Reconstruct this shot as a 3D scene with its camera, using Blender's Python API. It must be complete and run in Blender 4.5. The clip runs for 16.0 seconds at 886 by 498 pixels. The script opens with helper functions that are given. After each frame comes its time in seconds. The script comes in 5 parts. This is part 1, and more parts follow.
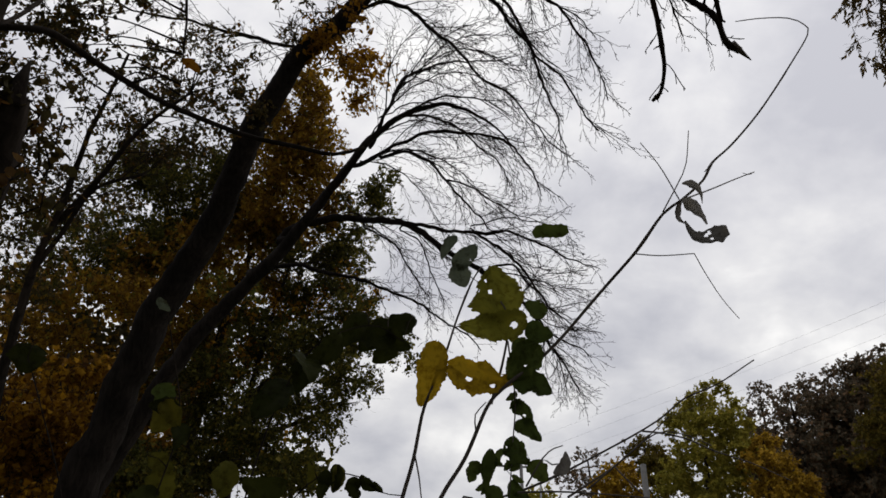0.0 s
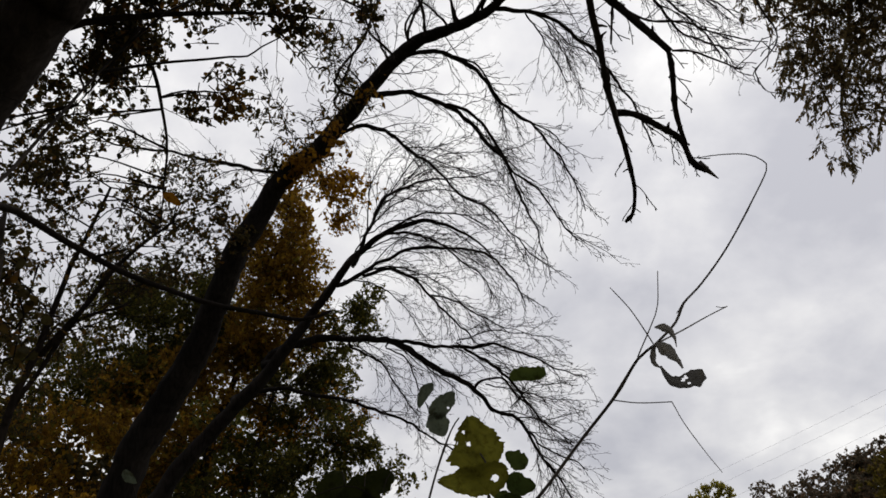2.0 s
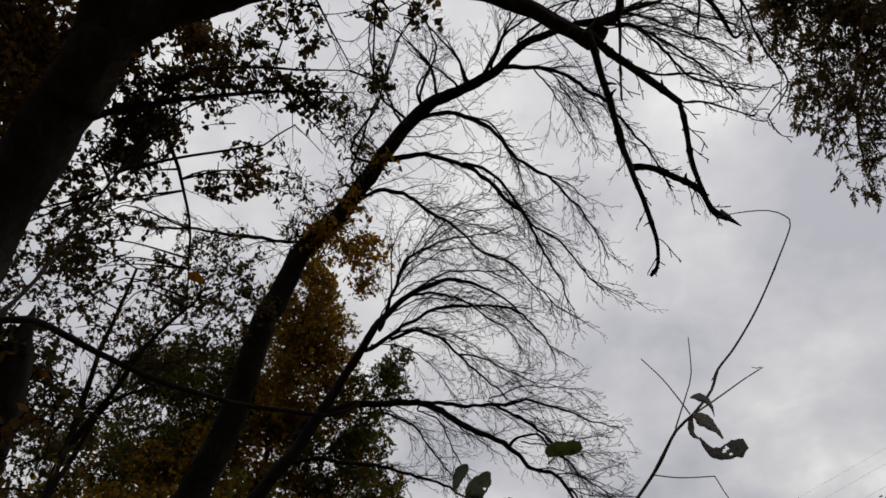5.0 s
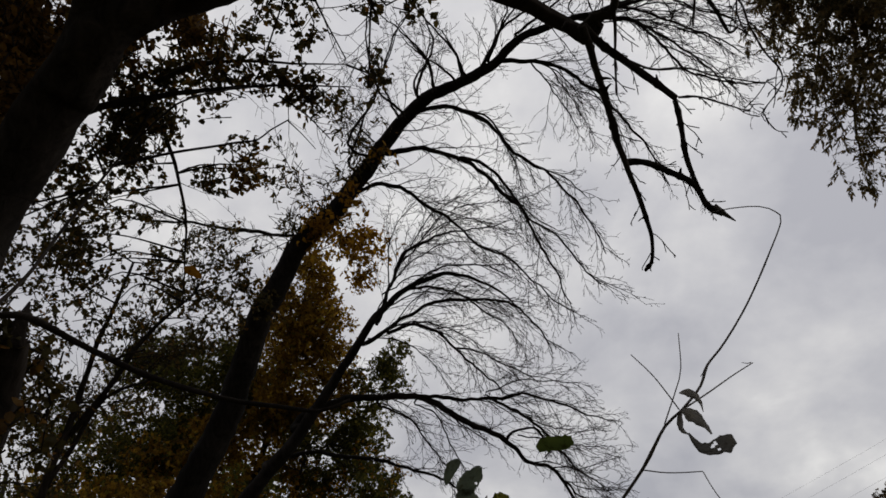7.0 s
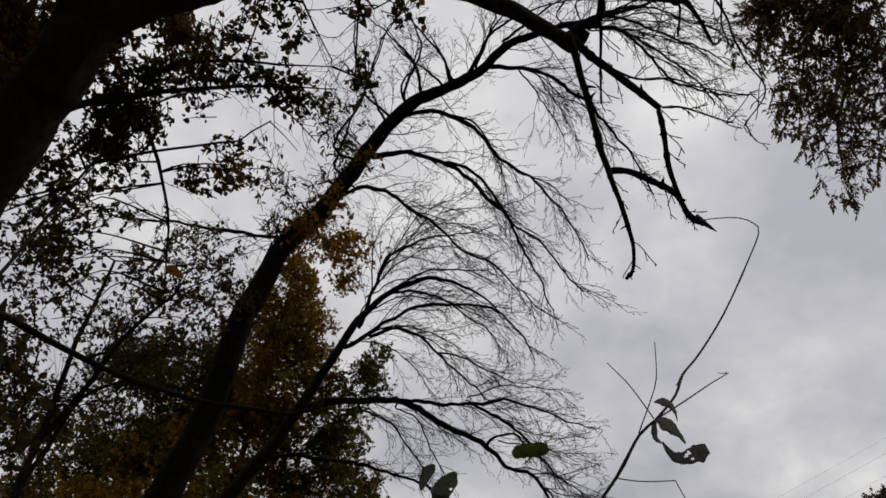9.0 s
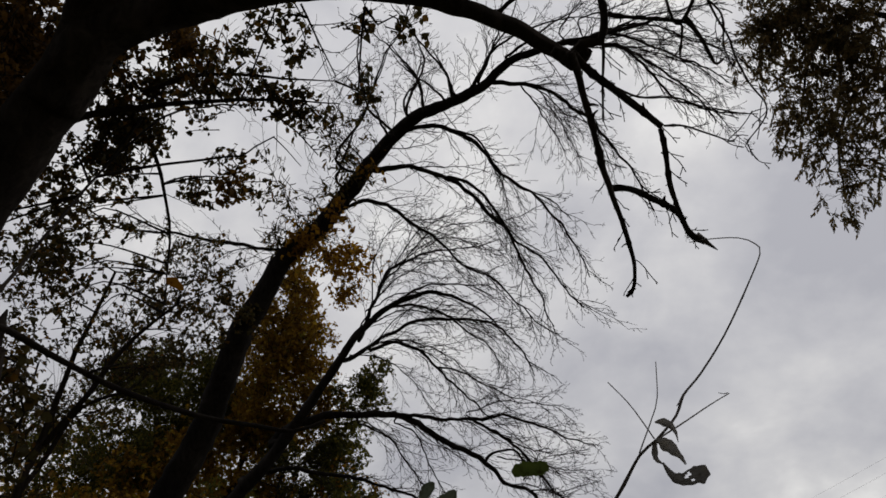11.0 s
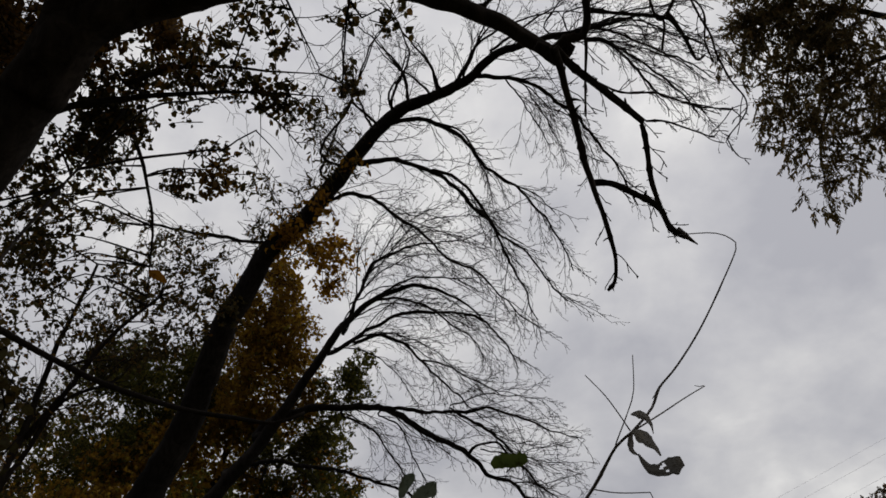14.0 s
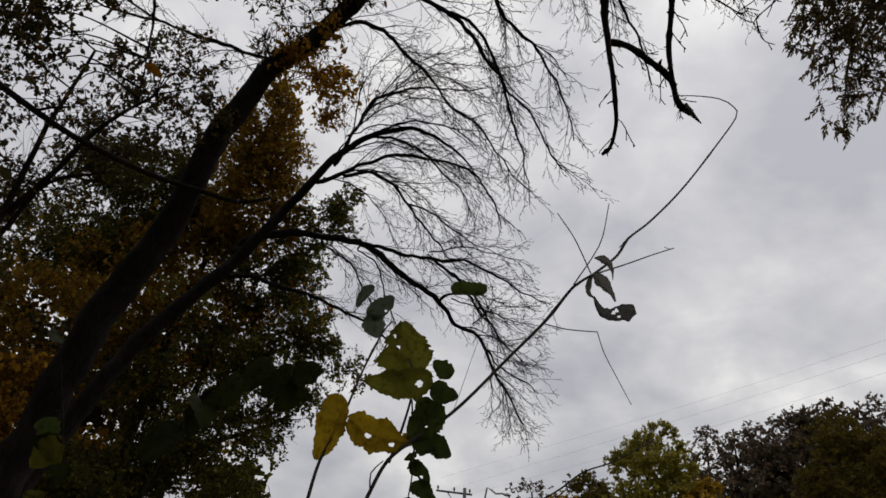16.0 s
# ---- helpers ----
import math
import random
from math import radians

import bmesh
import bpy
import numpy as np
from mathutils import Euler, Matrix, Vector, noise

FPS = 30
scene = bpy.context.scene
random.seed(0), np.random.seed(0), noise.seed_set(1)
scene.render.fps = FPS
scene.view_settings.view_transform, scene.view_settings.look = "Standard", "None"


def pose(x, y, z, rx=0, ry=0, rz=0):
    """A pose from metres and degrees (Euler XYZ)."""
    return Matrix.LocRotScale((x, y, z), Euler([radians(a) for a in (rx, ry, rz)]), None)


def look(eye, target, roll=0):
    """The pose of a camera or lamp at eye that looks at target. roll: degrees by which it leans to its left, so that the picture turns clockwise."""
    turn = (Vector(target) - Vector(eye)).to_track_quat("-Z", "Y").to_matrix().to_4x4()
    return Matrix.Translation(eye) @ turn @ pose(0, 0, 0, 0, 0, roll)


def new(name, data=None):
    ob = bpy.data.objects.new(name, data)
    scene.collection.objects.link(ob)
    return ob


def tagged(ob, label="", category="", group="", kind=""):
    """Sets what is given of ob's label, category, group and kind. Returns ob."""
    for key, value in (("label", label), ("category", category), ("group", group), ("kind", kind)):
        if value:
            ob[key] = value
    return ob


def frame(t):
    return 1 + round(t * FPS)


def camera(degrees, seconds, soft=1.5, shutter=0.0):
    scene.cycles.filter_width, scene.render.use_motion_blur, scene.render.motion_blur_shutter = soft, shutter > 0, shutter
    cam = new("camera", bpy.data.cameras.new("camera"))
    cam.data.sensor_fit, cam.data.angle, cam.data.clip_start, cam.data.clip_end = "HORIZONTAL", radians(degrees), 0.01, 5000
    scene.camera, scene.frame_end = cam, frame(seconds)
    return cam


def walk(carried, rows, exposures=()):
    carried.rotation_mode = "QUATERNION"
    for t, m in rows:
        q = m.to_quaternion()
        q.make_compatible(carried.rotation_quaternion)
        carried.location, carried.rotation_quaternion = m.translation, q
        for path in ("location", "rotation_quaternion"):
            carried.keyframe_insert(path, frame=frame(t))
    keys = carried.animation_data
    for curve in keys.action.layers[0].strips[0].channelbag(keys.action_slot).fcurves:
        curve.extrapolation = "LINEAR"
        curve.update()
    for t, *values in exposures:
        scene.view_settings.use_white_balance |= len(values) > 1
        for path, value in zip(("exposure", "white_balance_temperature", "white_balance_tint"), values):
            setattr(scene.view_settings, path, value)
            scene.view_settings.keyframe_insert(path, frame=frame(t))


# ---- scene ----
cam = camera(57.0, 16.0, soft=1.6)
walk(cam, [
    (0, pose(-0.0459, 0.0502, 1.4417, 117.035, 0.419, 0.074)),
    (0.5, pose(-0.0409, 0.0530, 1.4492, 118.189, 1.329, -0.083)),
    (1, pose(-0.0334, 0.0467, 1.4549, 119.618, 1.237, -0.548)),
    (1.5, pose(-0.0203, 0.0439, 1.4717, 121.209, 1.519, -1.151)),
    (2, pose(-0.0178, 0.0243, 1.5105, 124.689, 3.126, 0.612)),
    (2.5, pose(-0.0508, 0.0039, 1.5481, 127.329, 4.628, 7.439)),
    (3, pose(-0.0695, 0.0122, 1.5512, 128.974, 6.816, 13.301)),
    (3.5, pose(-0.0420, -0.0049, 1.5466, 129.699, 5.788, 7.808)),
    (4, pose(-0.0234, -0.0020, 1.5507, 129.468, 5.385, 4.576)),
    (6.5, pose(-0.0066, 0.0072, 1.5491, 128.034, 4.967, 4.137)),
    (7, pose(0.0000, 0.0000, 1.5500, 128.341, 5.192, 4.072)),
    (7.5, pose(0.0090, 0.0015, 1.5546, 128.712, 5.111, 3.302)),
    (8, pose(0.0159, 0.0121, 1.5559, 128.604, 5.423, 2.100)),
    (8.5, pose(0.0124, 0.0052, 1.5502, 128.474, 5.198, 2.484)),
    (11, pose(0.0081, -0.0058, 1.5534, 129.463, 4.462, 2.177)),
    (11.5, pose(0.0153, -0.0098, 1.5590, 129.806, 4.613, 2.369)),
    (12, pose(0.0244, -0.0026, 1.5659, 129.952, 4.505, 2.406)),
    (12.5, pose(0.0217, -0.0107, 1.5653, 129.871, 4.640, 2.395)),
    (13, pose(0.0182, -0.0165, 1.5569, 129.811, 4.921, 2.073)),
    (13.5, pose(0.0211, -0.0105, 1.5576, 129.448, 4.941, 1.884)),
    (14, pose(0.0165, -0.0172, 1.5457, 128.904, 4.972, 1.250)),
    (14.5, pose(0.0283, 0.0030, 1.5501, 127.742, 3.789, 0.158)),
    (15, pose(0.0378, 0.0211, 1.5263, 121.312, 1.806, -3.654)),
    (15.5, pose(0.0423, 0.0346, 1.5194, 119.860, -0.058, -4.987)),
    (16, pose(0.0419, 0.0361, 1.5066, 118.567, -2.772, -4.406)),
], exposures=[(0, 0.44), (1.5, 0.41), (3.5, 0.28), (4.2, 0.18), (6.5, 0.04), (14.5, 0.0), (15.5, 0.1), (16, 0.15)])

# ---- light: an overcast sky with a faint wide sun behind it ----
world = bpy.data.worlds.new("sky")
scene.world = world
world.use_nodes = True


def node(tree, kind, **values):
    n = tree.nodes.new(kind)
    for key, value in values.items():
        n.inputs[key].default_value = value
    return n


def ramp(tree, source, stops):
    r = tree.nodes.new("ShaderNodeValToRGB")
    while len(r.color_ramp.elements) < len(stops):
        r.color_ramp.elements.new(0.5)
    for e, (place, colour) in zip(r.color_ramp.elements, stops):
        e.position, e.color = place, (*colour, 1)
    tree.links.new(source, r.inputs[0])
    return r.outputs[0]


def maths(tree, what, a, b):
    m = tree.nodes.new("ShaderNodeMath")
    m.operation = what
    for i, v in enumerate((a, b)):
        if isinstance(v, (int, float)):
            m.inputs[i].default_value = v
        else:
            tree.links.new(v, m.inputs[i])
    return m.outputs[0]


def sky():
    t = world.node_tree
    out = t.nodes["World Output"]
    back = t.nodes["Background"]
    clear = t.nodes.new("ShaderNodeTexSky")
    clear.sky_type, clear.sun_disc = "NISHITA", False
    clear.sun_elevation, clear.sun_rotation = radians(38), radians(60)
    weak = t.nodes.new("ShaderNodeMixRGB")
    weak.blend_type = "MULTIPLY"
    weak.inputs[0].default_value = 1
    weak.inputs[2].default_value = (0.08, 0.08, 0.08, 1)
    t.links.new(clear.outputs[0], weak.inputs[1])
    way = t.nodes.new("ShaderNodeTexCoord")
    parts = t.nodes.new("ShaderNodeSeparateXYZ")
    t.links.new(way.outputs["Generated"], parts.inputs[0])
    # the cloud deck is a flat layer overhead
    up = maths(t, "ADD", maths(t, "MAXIMUM", parts.outputs[2], 0.0), 0.45)
    flat = t.nodes.new("ShaderNodeCombineXYZ")
    t.links.new(maths(t, "DIVIDE", parts.outputs[0], up), flat.inputs[0])
    t.links.new(maths(t, "DIVIDE", parts.outputs[1], up), flat.inputs[1])
    big = node(t, "ShaderNodeTexNoise", Scale=2.1, Detail=5, Roughness=0.5, Distortion=0.2)
    fine = node(t, "ShaderNodeTexNoise", Scale=5.5, Detail=6, Roughness=0.55, Distortion=0.15)
    for n in (big, fine):
        t.links.new(flat.outputs[0], n.inputs["Vector"])
    sum_ = maths(t, "ADD", maths(t, "MULTIPLY", big.outputs[0], 0.54), maths(t, "MULTIPLY", fine.outputs[0], 0.46))
    cloud = ramp(t, sum_, [(0.39, (0.49, 0.49, 0.53)), (0.475, (0.615, 0.61, 0.635)), (0.54, (0.73, 0.72, 0.725)), (0.61, (0.93, 0.915, 0.895))])
    high = maths(t, "ADD", maths(t, "MULTIPLY", parts.outputs[2], 0.43), 0.675)
    lit = t.nodes.new("ShaderNodeMixRGB")
    lit.blend_type = "MULTIPLY"
    lit.inputs[0].default_value = 1
    t.links.new(cloud, lit.inputs[1])
    t.links.new(high, lit.inputs[2])
    cloud = lit.outputs[0]
    mix = t.nodes.new("ShaderNodeMixRGB")
    mix.inputs[0].default_value = 0.94
    t.links.new(weak.outputs[0], mix.inputs[1])
    t.links.new(cloud, mix.inputs[2])
    t.links.new(mix.outputs[0], back.inputs[0])
    back.inputs[1].default_value = 1.0


sky()
sun_data = bpy.data.lights.new("sun", "SUN")
sun_data.energy, sun_data.angle, sun_data.color = 0.7, radians(25), (1, 0.97, 0.92)
sun = new("sun", sun_data)
sun.matrix_world = look((20, 12, 18), (0, 0, 0))


# ---- materials ----
def material(name):
    m = bpy.data.materials.new(name)
    m.use_nodes = True
    t = m.node_tree
    return m, t, t.nodes["Principled BSDF"]


def bark(name, dark, light, scale=9.0, moss=None):
    m, t, s = material(name)
    co = t.nodes.new("ShaderNodeTexCoord")
    stretch = t.nodes.new("ShaderNodeMapping")
    stretch.inputs["Scale"].default_value = (1, 1, 0.22)
    t.links.new(co.outputs["Object"], stretch.inputs[0])
    ridges = node(t, "ShaderNodeTexNoise", Scale=scale * 3, Detail=6, Roughness=0.65, Distortion=0.6)
    t.links.new(stretch.outputs[0], ridges.inputs["Vector"])
    blots = node(t, "ShaderNodeTexNoise", Scale=scale * 0.35, Detail=3, Roughness=0.6)
    t.links.new(co.outputs["Object"], blots.inputs["Vector"])
    base = ramp(t, ridges.outputs[0], [(0.3, dark), (0.7, light)])
    tint = ramp(t, blots.outputs[0], [(0.35, (0.75, 0.75, 0.75)), (0.65, moss or (1.25, 1.2, 1.15))])
    mul = t.nodes.new("ShaderNodeMixRGB")
    mul.blend_type = "MULTIPLY"
    mul.inputs[0].default_value = 1
    t.links.new(base, mul.inputs[1])
    t.links.new(tint, mul.inputs[2])
    t.links.new(mul.outputs[0], s.inputs["Base Color"])
    s.inputs["Roughness"].default_value = 0.95
    s.inputs["Specular IOR Level"].default_value = 0.03
    bump = node(t, "ShaderNodeBump", Strength=0.8, Distance=0.02)
    t.links.new(ridges.outputs[0], bump.inputs["Height"])
    t.links.new(bump.outputs[0], s.inputs["Normal"])
    return m


def leafage(name, stops, through_light=0.35):
    """Leaf surface: each leaf has its own tone, spotted, and lets some light through."""
    m, t, s = material(name)
    geo = t.nodes.new("ShaderNodeNewGeometry")
    tone = ramp(t, geo.outputs["Random Per Island"], stops)
    co = t.nodes.new("ShaderNodeTexCoord")
    spots = node(t, "ShaderNodeTexNoise", Scale=45, Detail=3, Roughness=0.6)
    t.links.new(co.outputs["Object"], spots.inputs["Vector"])
    tint = ramp(t, spots.outputs[0], [(0.35, (0.6, 0.5, 0.4)), (0.55, (1, 1, 1))])
    mul = t.nodes.new("ShaderNodeMixRGB")
    mul.blend_type = "MULTIPLY"
    mul.inputs[0].default_value = 0.7
    t.links.new(tone, mul.inputs[1])
    t.links.new(tint, mul.inputs[2])
    t.links.new(mul.outputs[0], s.inputs["Base Color"])
    s.inputs["Roughness"].default_value = 0.8
    s.inputs["Specular IOR Level"].default_value = 0.1
    glow = t.nodes.new("ShaderNodeBsdfTranslucent")
    t.links.new(mul.outputs[0], glow.inputs[0])
    mix = t.nodes.new("ShaderNodeMixShader")
    mix.inputs[0].default_value = through_light
    t.links.new(s.outputs[0], mix.inputs[1])
    t.links.new(glow.outputs[0], mix.inputs[2])
    t.links.new(mix.outputs[0], t.nodes["Material Output"].inputs[0])
    return m


# Trunk barks set far darker than real bark, with the wood's shade in them.
BARK = bark("shaded_grey_bark", (0.0075, 0.0064, 0.0057), (0.023, 0.0198, 0.0178))
BARK_DARK = bark("shaded_dark_bark", (0.0105, 0.0087, 0.0074), (0.035, 0.0288, 0.0245), 7)
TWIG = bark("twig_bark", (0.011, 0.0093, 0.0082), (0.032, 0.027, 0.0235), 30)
LEAF_DARK = leafage("dark_green_leaf", [(0, (0.034, 0.03, 0.012)), (0.5, (0.06, 0.05, 0.018)), (0.85, (0.1, 0.068, 0.019)), (1, (0.17, 0.08, 0.016))], 0.38)
LEAF_OAK = leafage("oak_leaf", [(0, (0.055, 0.043, 0.02)), (0.6, (0.105, 0.08, 0.032)), (1, (0.17, 0.11, 0.042))], 0.4)
LEAF_GREEN = leafage("green_leaf", [(0, (0.0437, 0.0494, 0.0115)), (0.6, (0.0851, 0.0862, 0.0172)), (1, (0.184, 0.1495, 0.023))], 0.42)
LEAF_RUST = leafage("rusty_leaf", [(0, (0.132, 0.0696, 0.012)), (0.5, (0.24, 0.132, 0.0144)), (0.85, (0.336, 0.198, 0.0192)), (1, (0.156, 0.144, 0.0216))], 0.55)
LEAF_GOLD = leafage("golden_leaf", [(0, (0.06, 0.026, 0.004)), (0.5, (0.21, 0.1, 0.007)), (1, (0.37, 0.2, 0.012))], 0.48)
LEAF_AMBER = leafage("amber_leaf", [(0, (0.14, 0.065, 0.009)), (0.6, (0.28, 0.14, 0.013)), (1, (0.37, 0.2, 0.02))], 0.58)
LEAF_FAR = leafage("far_green_leaf", [(0, (0.16, 0.15, 0.026)), (0.6, (0.28, 0.255, 0.038)), (1, (0.4, 0.32, 0.05))], 0.45)
LEAF_FAR_OLIVE = leafage("far_olive_leaf", [(0, (0.06, 0.05, 0.01)), (0.6, (0.105, 0.085, 0.014)), (1, (0.17, 0.115, 0.018))])
LEAF_BROWN = leafage("brown_leaf", [(0, (0.06, 0.0336, 0.0108)), (0.6, (0.108, 0.0576, 0.0132)), (1, (0.18, 0.0936, 0.0168))], 0.4)
LEAF_FAR_GOLD = leafage("far_golden_leaf", [(0, (0.14, 0.085, 0.012)), (0.6, (0.34, 0.2, 0.018)), (1, (0.5, 0.33, 0.03))])
# Brown made lighter and bluer, so distance haze is painted into the leaf.
LEAF_FAR_BROWN = leafage("hazy_brown_leaf", [(0, (0.068, 0.06, 0.042)), (0.6, (0.122, 0.1, 0.067)), (1, (0.205, 0.122, 0.068))])


def plain(name, colour, rough=0.7, metal=0.0, scale=12.0):
    m, t, s = material(name)
    co = t.nodes.new("ShaderNodeTexCoord")
    n = node(t, "ShaderNodeTexNoise", Scale=scale, Detail=5, Roughness=0.65)
    t.links.new(co.outputs["Object"], n.inputs["Vector"])
    c = ramp(t, n.outputs[0], [(0.3, tuple(v * 0.65 for v in colour)), (0.7, tuple(v * 1.2 for v in colour))])
    t.links.new(c, s.inputs["Base Color"])
    s.inputs["Roughness"].default_value, s.inputs["Metallic"].default_value = rough, metal
    bump = node(t, "ShaderNodeBump", Strength=0.3, Distance=0.01)
    t.links.new(n.outputs[0], bump.inputs["Height"])
    t.links.new(bump.outputs[0], s.inputs["Normal"])
    return m


STEM = plain("shrub_bark", (0.072, 0.06, 0.053), 0.9, 0, 25)
POLE = plain("weathered_pole", (0.1, 0.097, 0.093), 0.85, 0, 6)
WIRE = plain("wire", (0.22, 0.22, 0.23), 0.5, 0.3)
METAL = plain("galvanised_metal", (0.3, 0.31, 0.32), 0.45, 0.8)
CERAMIC = plain("ceramic", (0.18, 0.12, 0.09), 0.3)


def ground_material():
    m, t, s = material("meadow_and_leaf_litter")
    co = t.nodes.new("ShaderNodeTexCoord")
    patches = node(t, "ShaderNodeTexNoise", Scale=0.25, Detail=6, Roughness=0.6)
    grain = node(t, "ShaderNodeTexNoise", Scale=14, Detail=6, Roughness=0.7)
    for n in (patches, grain):
        t.links.new(co.outputs["Object"], n.inputs["Vector"])
    a = ramp(t, patches.outputs[0], [(0.4, (0.05, 0.06, 0.02)), (0.6, (0.1, 0.07, 0.03))])
    b = ramp(t, grain.outputs[0], [(0.3, (0.5, 0.5, 0.5)), (0.7, (1.3, 1.2, 1.0))])
    mul = t.nodes.new("ShaderNodeMixRGB")
    mul.blend_type = "MULTIPLY"
    mul.inputs[0].default_value = 1
    t.links.new(a, mul.inputs[1])
    t.links.new(b, mul.inputs[2])
    t.links.new(mul.outputs[0], s.inputs["Base Color"])
    s.inputs["Roughness"].default_value = 0.95
    bump = node(t, "ShaderNodeBump", Strength=0.7, Distance=0.05)
    t.links.new(grain.outputs[0], bump.inputs["Height"])
    t.links.new(bump.outputs[0], s.inputs["Normal"])
    return m


GROUND = ground_material()


# ---- building kit ----
def curve_through(points, step):
    """A smooth line through the points, in pieces of about that length."""
    p = [Vector(q) for q in points]
    p = [2 * p[0] - p[1]] + p + [2 * p[-1] - p[-2]]
    out = []
    for i in range(1, len(p) - 2):
        a, b, c, d = p[i - 1:i + 3]
        n = max(1, math.ceil((c - b).length / step))
        for k in range(n):
            u = k / n
            out.append(0.5 * (2 * b + (c - a) * u + (2 * a - 5 * b + 4 * c - d) * u * u + (3 * b - a - 3 * c + d) * u ** 3))
    return out + [p[-2]]


class Wood:
    """Tapered round limbs and twigs, gathered into one mesh."""

    def __init__(self):
        self.v, self.f = [], []

    def add(self, path, radii, sides=6, rough=0.0):
        start = len(self.v)
        side = None
        for i, q in enumerate(path):
            ahead = path[min(i + 1, len(path) - 1)] - path[max(i - 1, 0)]
            if ahead.length < 1e-9:
                ahead = Vector((0, 0, 1))
            ahead.normalize()
            if side is None:
                side = ahead.orthogonal().normalized()
            side = (side - ahead * side.dot(ahead)).normalized()
            other = ahead.cross(side)
            for k in range(sides):
                a = 2 * math.pi * k / sides
                way = side * math.cos(a) + other * math.sin(a)
                r = radii[i]
                if rough:
                    r *= 1 + rough * noise.noise(q * 4.0 + way * 1.7) + 0.5 * rough * noise.noise(q * 11.0 + way * 3.1)
                self.v.append(q + way * r)
        n = len(path)
        for i in range(n - 1):
            for k in range(sides):
                a, b = start + i * sides + k, start + i * sides + (k + 1) % sides
                self.f.append((a, b, b + sides, a + sides))
        self.f.append(tuple(start + (n - 1) * sides + k for k in range(sides)))
        self.f.append(tuple(start + k for k in reversed(range(sides))))

    def mesh(self, name):
        m = bpy.data.meshes.new(name)
        m.from_pydata([tuple(q) for q in self.v], [], self.f)
        m.polygons.foreach_set("use_smooth", [True] * len(m.polygons))
        return m


def part(name, mesh, mat, parent=None, label="", kind=""):
    ob = new(name, mesh)
    if not mesh.materials:
        mesh.materials.append(mat)
    if parent:
        ob.parent = parent
    return tagged(ob, label=label, kind=kind)


def limb(parent, name, points, r0, r1, mat, sides=10, rough=0.12, step=0.12, power=1.0, wobble=0.0, hold=0.0, knobs=0):
    """One limb as a mesh of its own; gives its line and radii back."""
    path = curve_through(points, step)
    if wobble:
        path = [q + wobble * noise.noise_vector(q * 2.3) + 0.5 * wobble * noise.noise_vector(q * 9.0) for q in path]
    n = len(path) - 1
    radii = [r1 + (r0 - r1) * (1 - (i / n) ** hold if hold else (1 - i / n) ** power) for i in range(n + 1)]
    w = Wood()
    rng = random.Random(n * 7 + 1)
    # swollen nodes with short spurs
    for _ in range(int(knobs * n)):
        i = rng.randint(2, max(2, n - 2))
        swell = rng.uniform(0.12, 0.42)
        for j, share in ((-1, 0.3), (0, 1.0), (1, 0.3)):
            if 0 <= i + j <= n:
                radii[i + j] *= 1 + swell * share
        if rng.random() < 0.8:
            way = Vector((rng.gauss(0, 1), rng.gauss(0, 1), rng.gauss(0, 1))).normalized()
            long = rng.uniform(1.6, 3.6) * radii[i]
            w.add([path[i], path[i] + way * long * 0.6, path[i] + way * long + Vector((0, 0, -0.2 * long))], [radii[i] * 0.55, radii[i] * 0.32, radii[i] * 0.18], 5)
    w.add(path, radii, sides, rough)
    return path, part(name, w.mesh(name), mat, parent)


def twigs(wood, rng, path, r, count, length, droop, levels, side=None, first=0.12, spread=(25, 60), kids=4, joints=6):
    """Side shoots along a limb, with shoots of their own."""
    n = len(path) - 1
    ends = []
    for _ in range(count):
        u = first + (1 - first) * rng.random() ** 0.85
        i = min(n - 1, int(u * n))
        q = path[i].lerp(path[i + 1], u * n - i)
        along = (path[i + 1] - path[max(0, i - 1)]).normalized()
        axis = along.orthogonal().normalized()
        axis.rotate(Matrix.Rotation(rng.uniform(0, 2 * math.pi), 3, along))
        way = along.copy()
        way.rotate(Matrix.Rotation(radians(rng.uniform(*spread)), 3, axis))
        if side is not None:
            way = (way + Vector(side) * rng.uniform(0.2, 0.9)).normalized()
        long = length * rng.uniform(0.45, 1.15) * (1 - 0.45 * u)
        line = [q]
        bend = Vector((rng.gauss(0, 0.12), rng.gauss(0, 0.12), rng.gauss(0, 0.12)))
        for k in range(joints):
            way = (way + bend * 0.6 + Vector((0, 0, -droop)) * (k + 1) / joints + Vector((rng.gauss(0, 0.09), rng.gauss(0, 0.09), rng.gauss(0, 0.09)))).normalized()
            line.append(line[-1] + way * long / joints)
        rr = max(r * (1 - 0.5 * u), 0.0016)
        wood.add(line, [max(0.0011, rr * (1 - 0.8 * k / joints)) for k in range(joints + 1)], 4 if rr > 0.004 else 3)
        ends.append(line)
        if levels > 1:
            ends += twigs(wood, rng, line, rr * 0.6, kids, long * 0.55, droop * 0.8, levels - 1, side, 0.2, spread, max(2, kids - 1), max(3, joints - 1))
    return ends


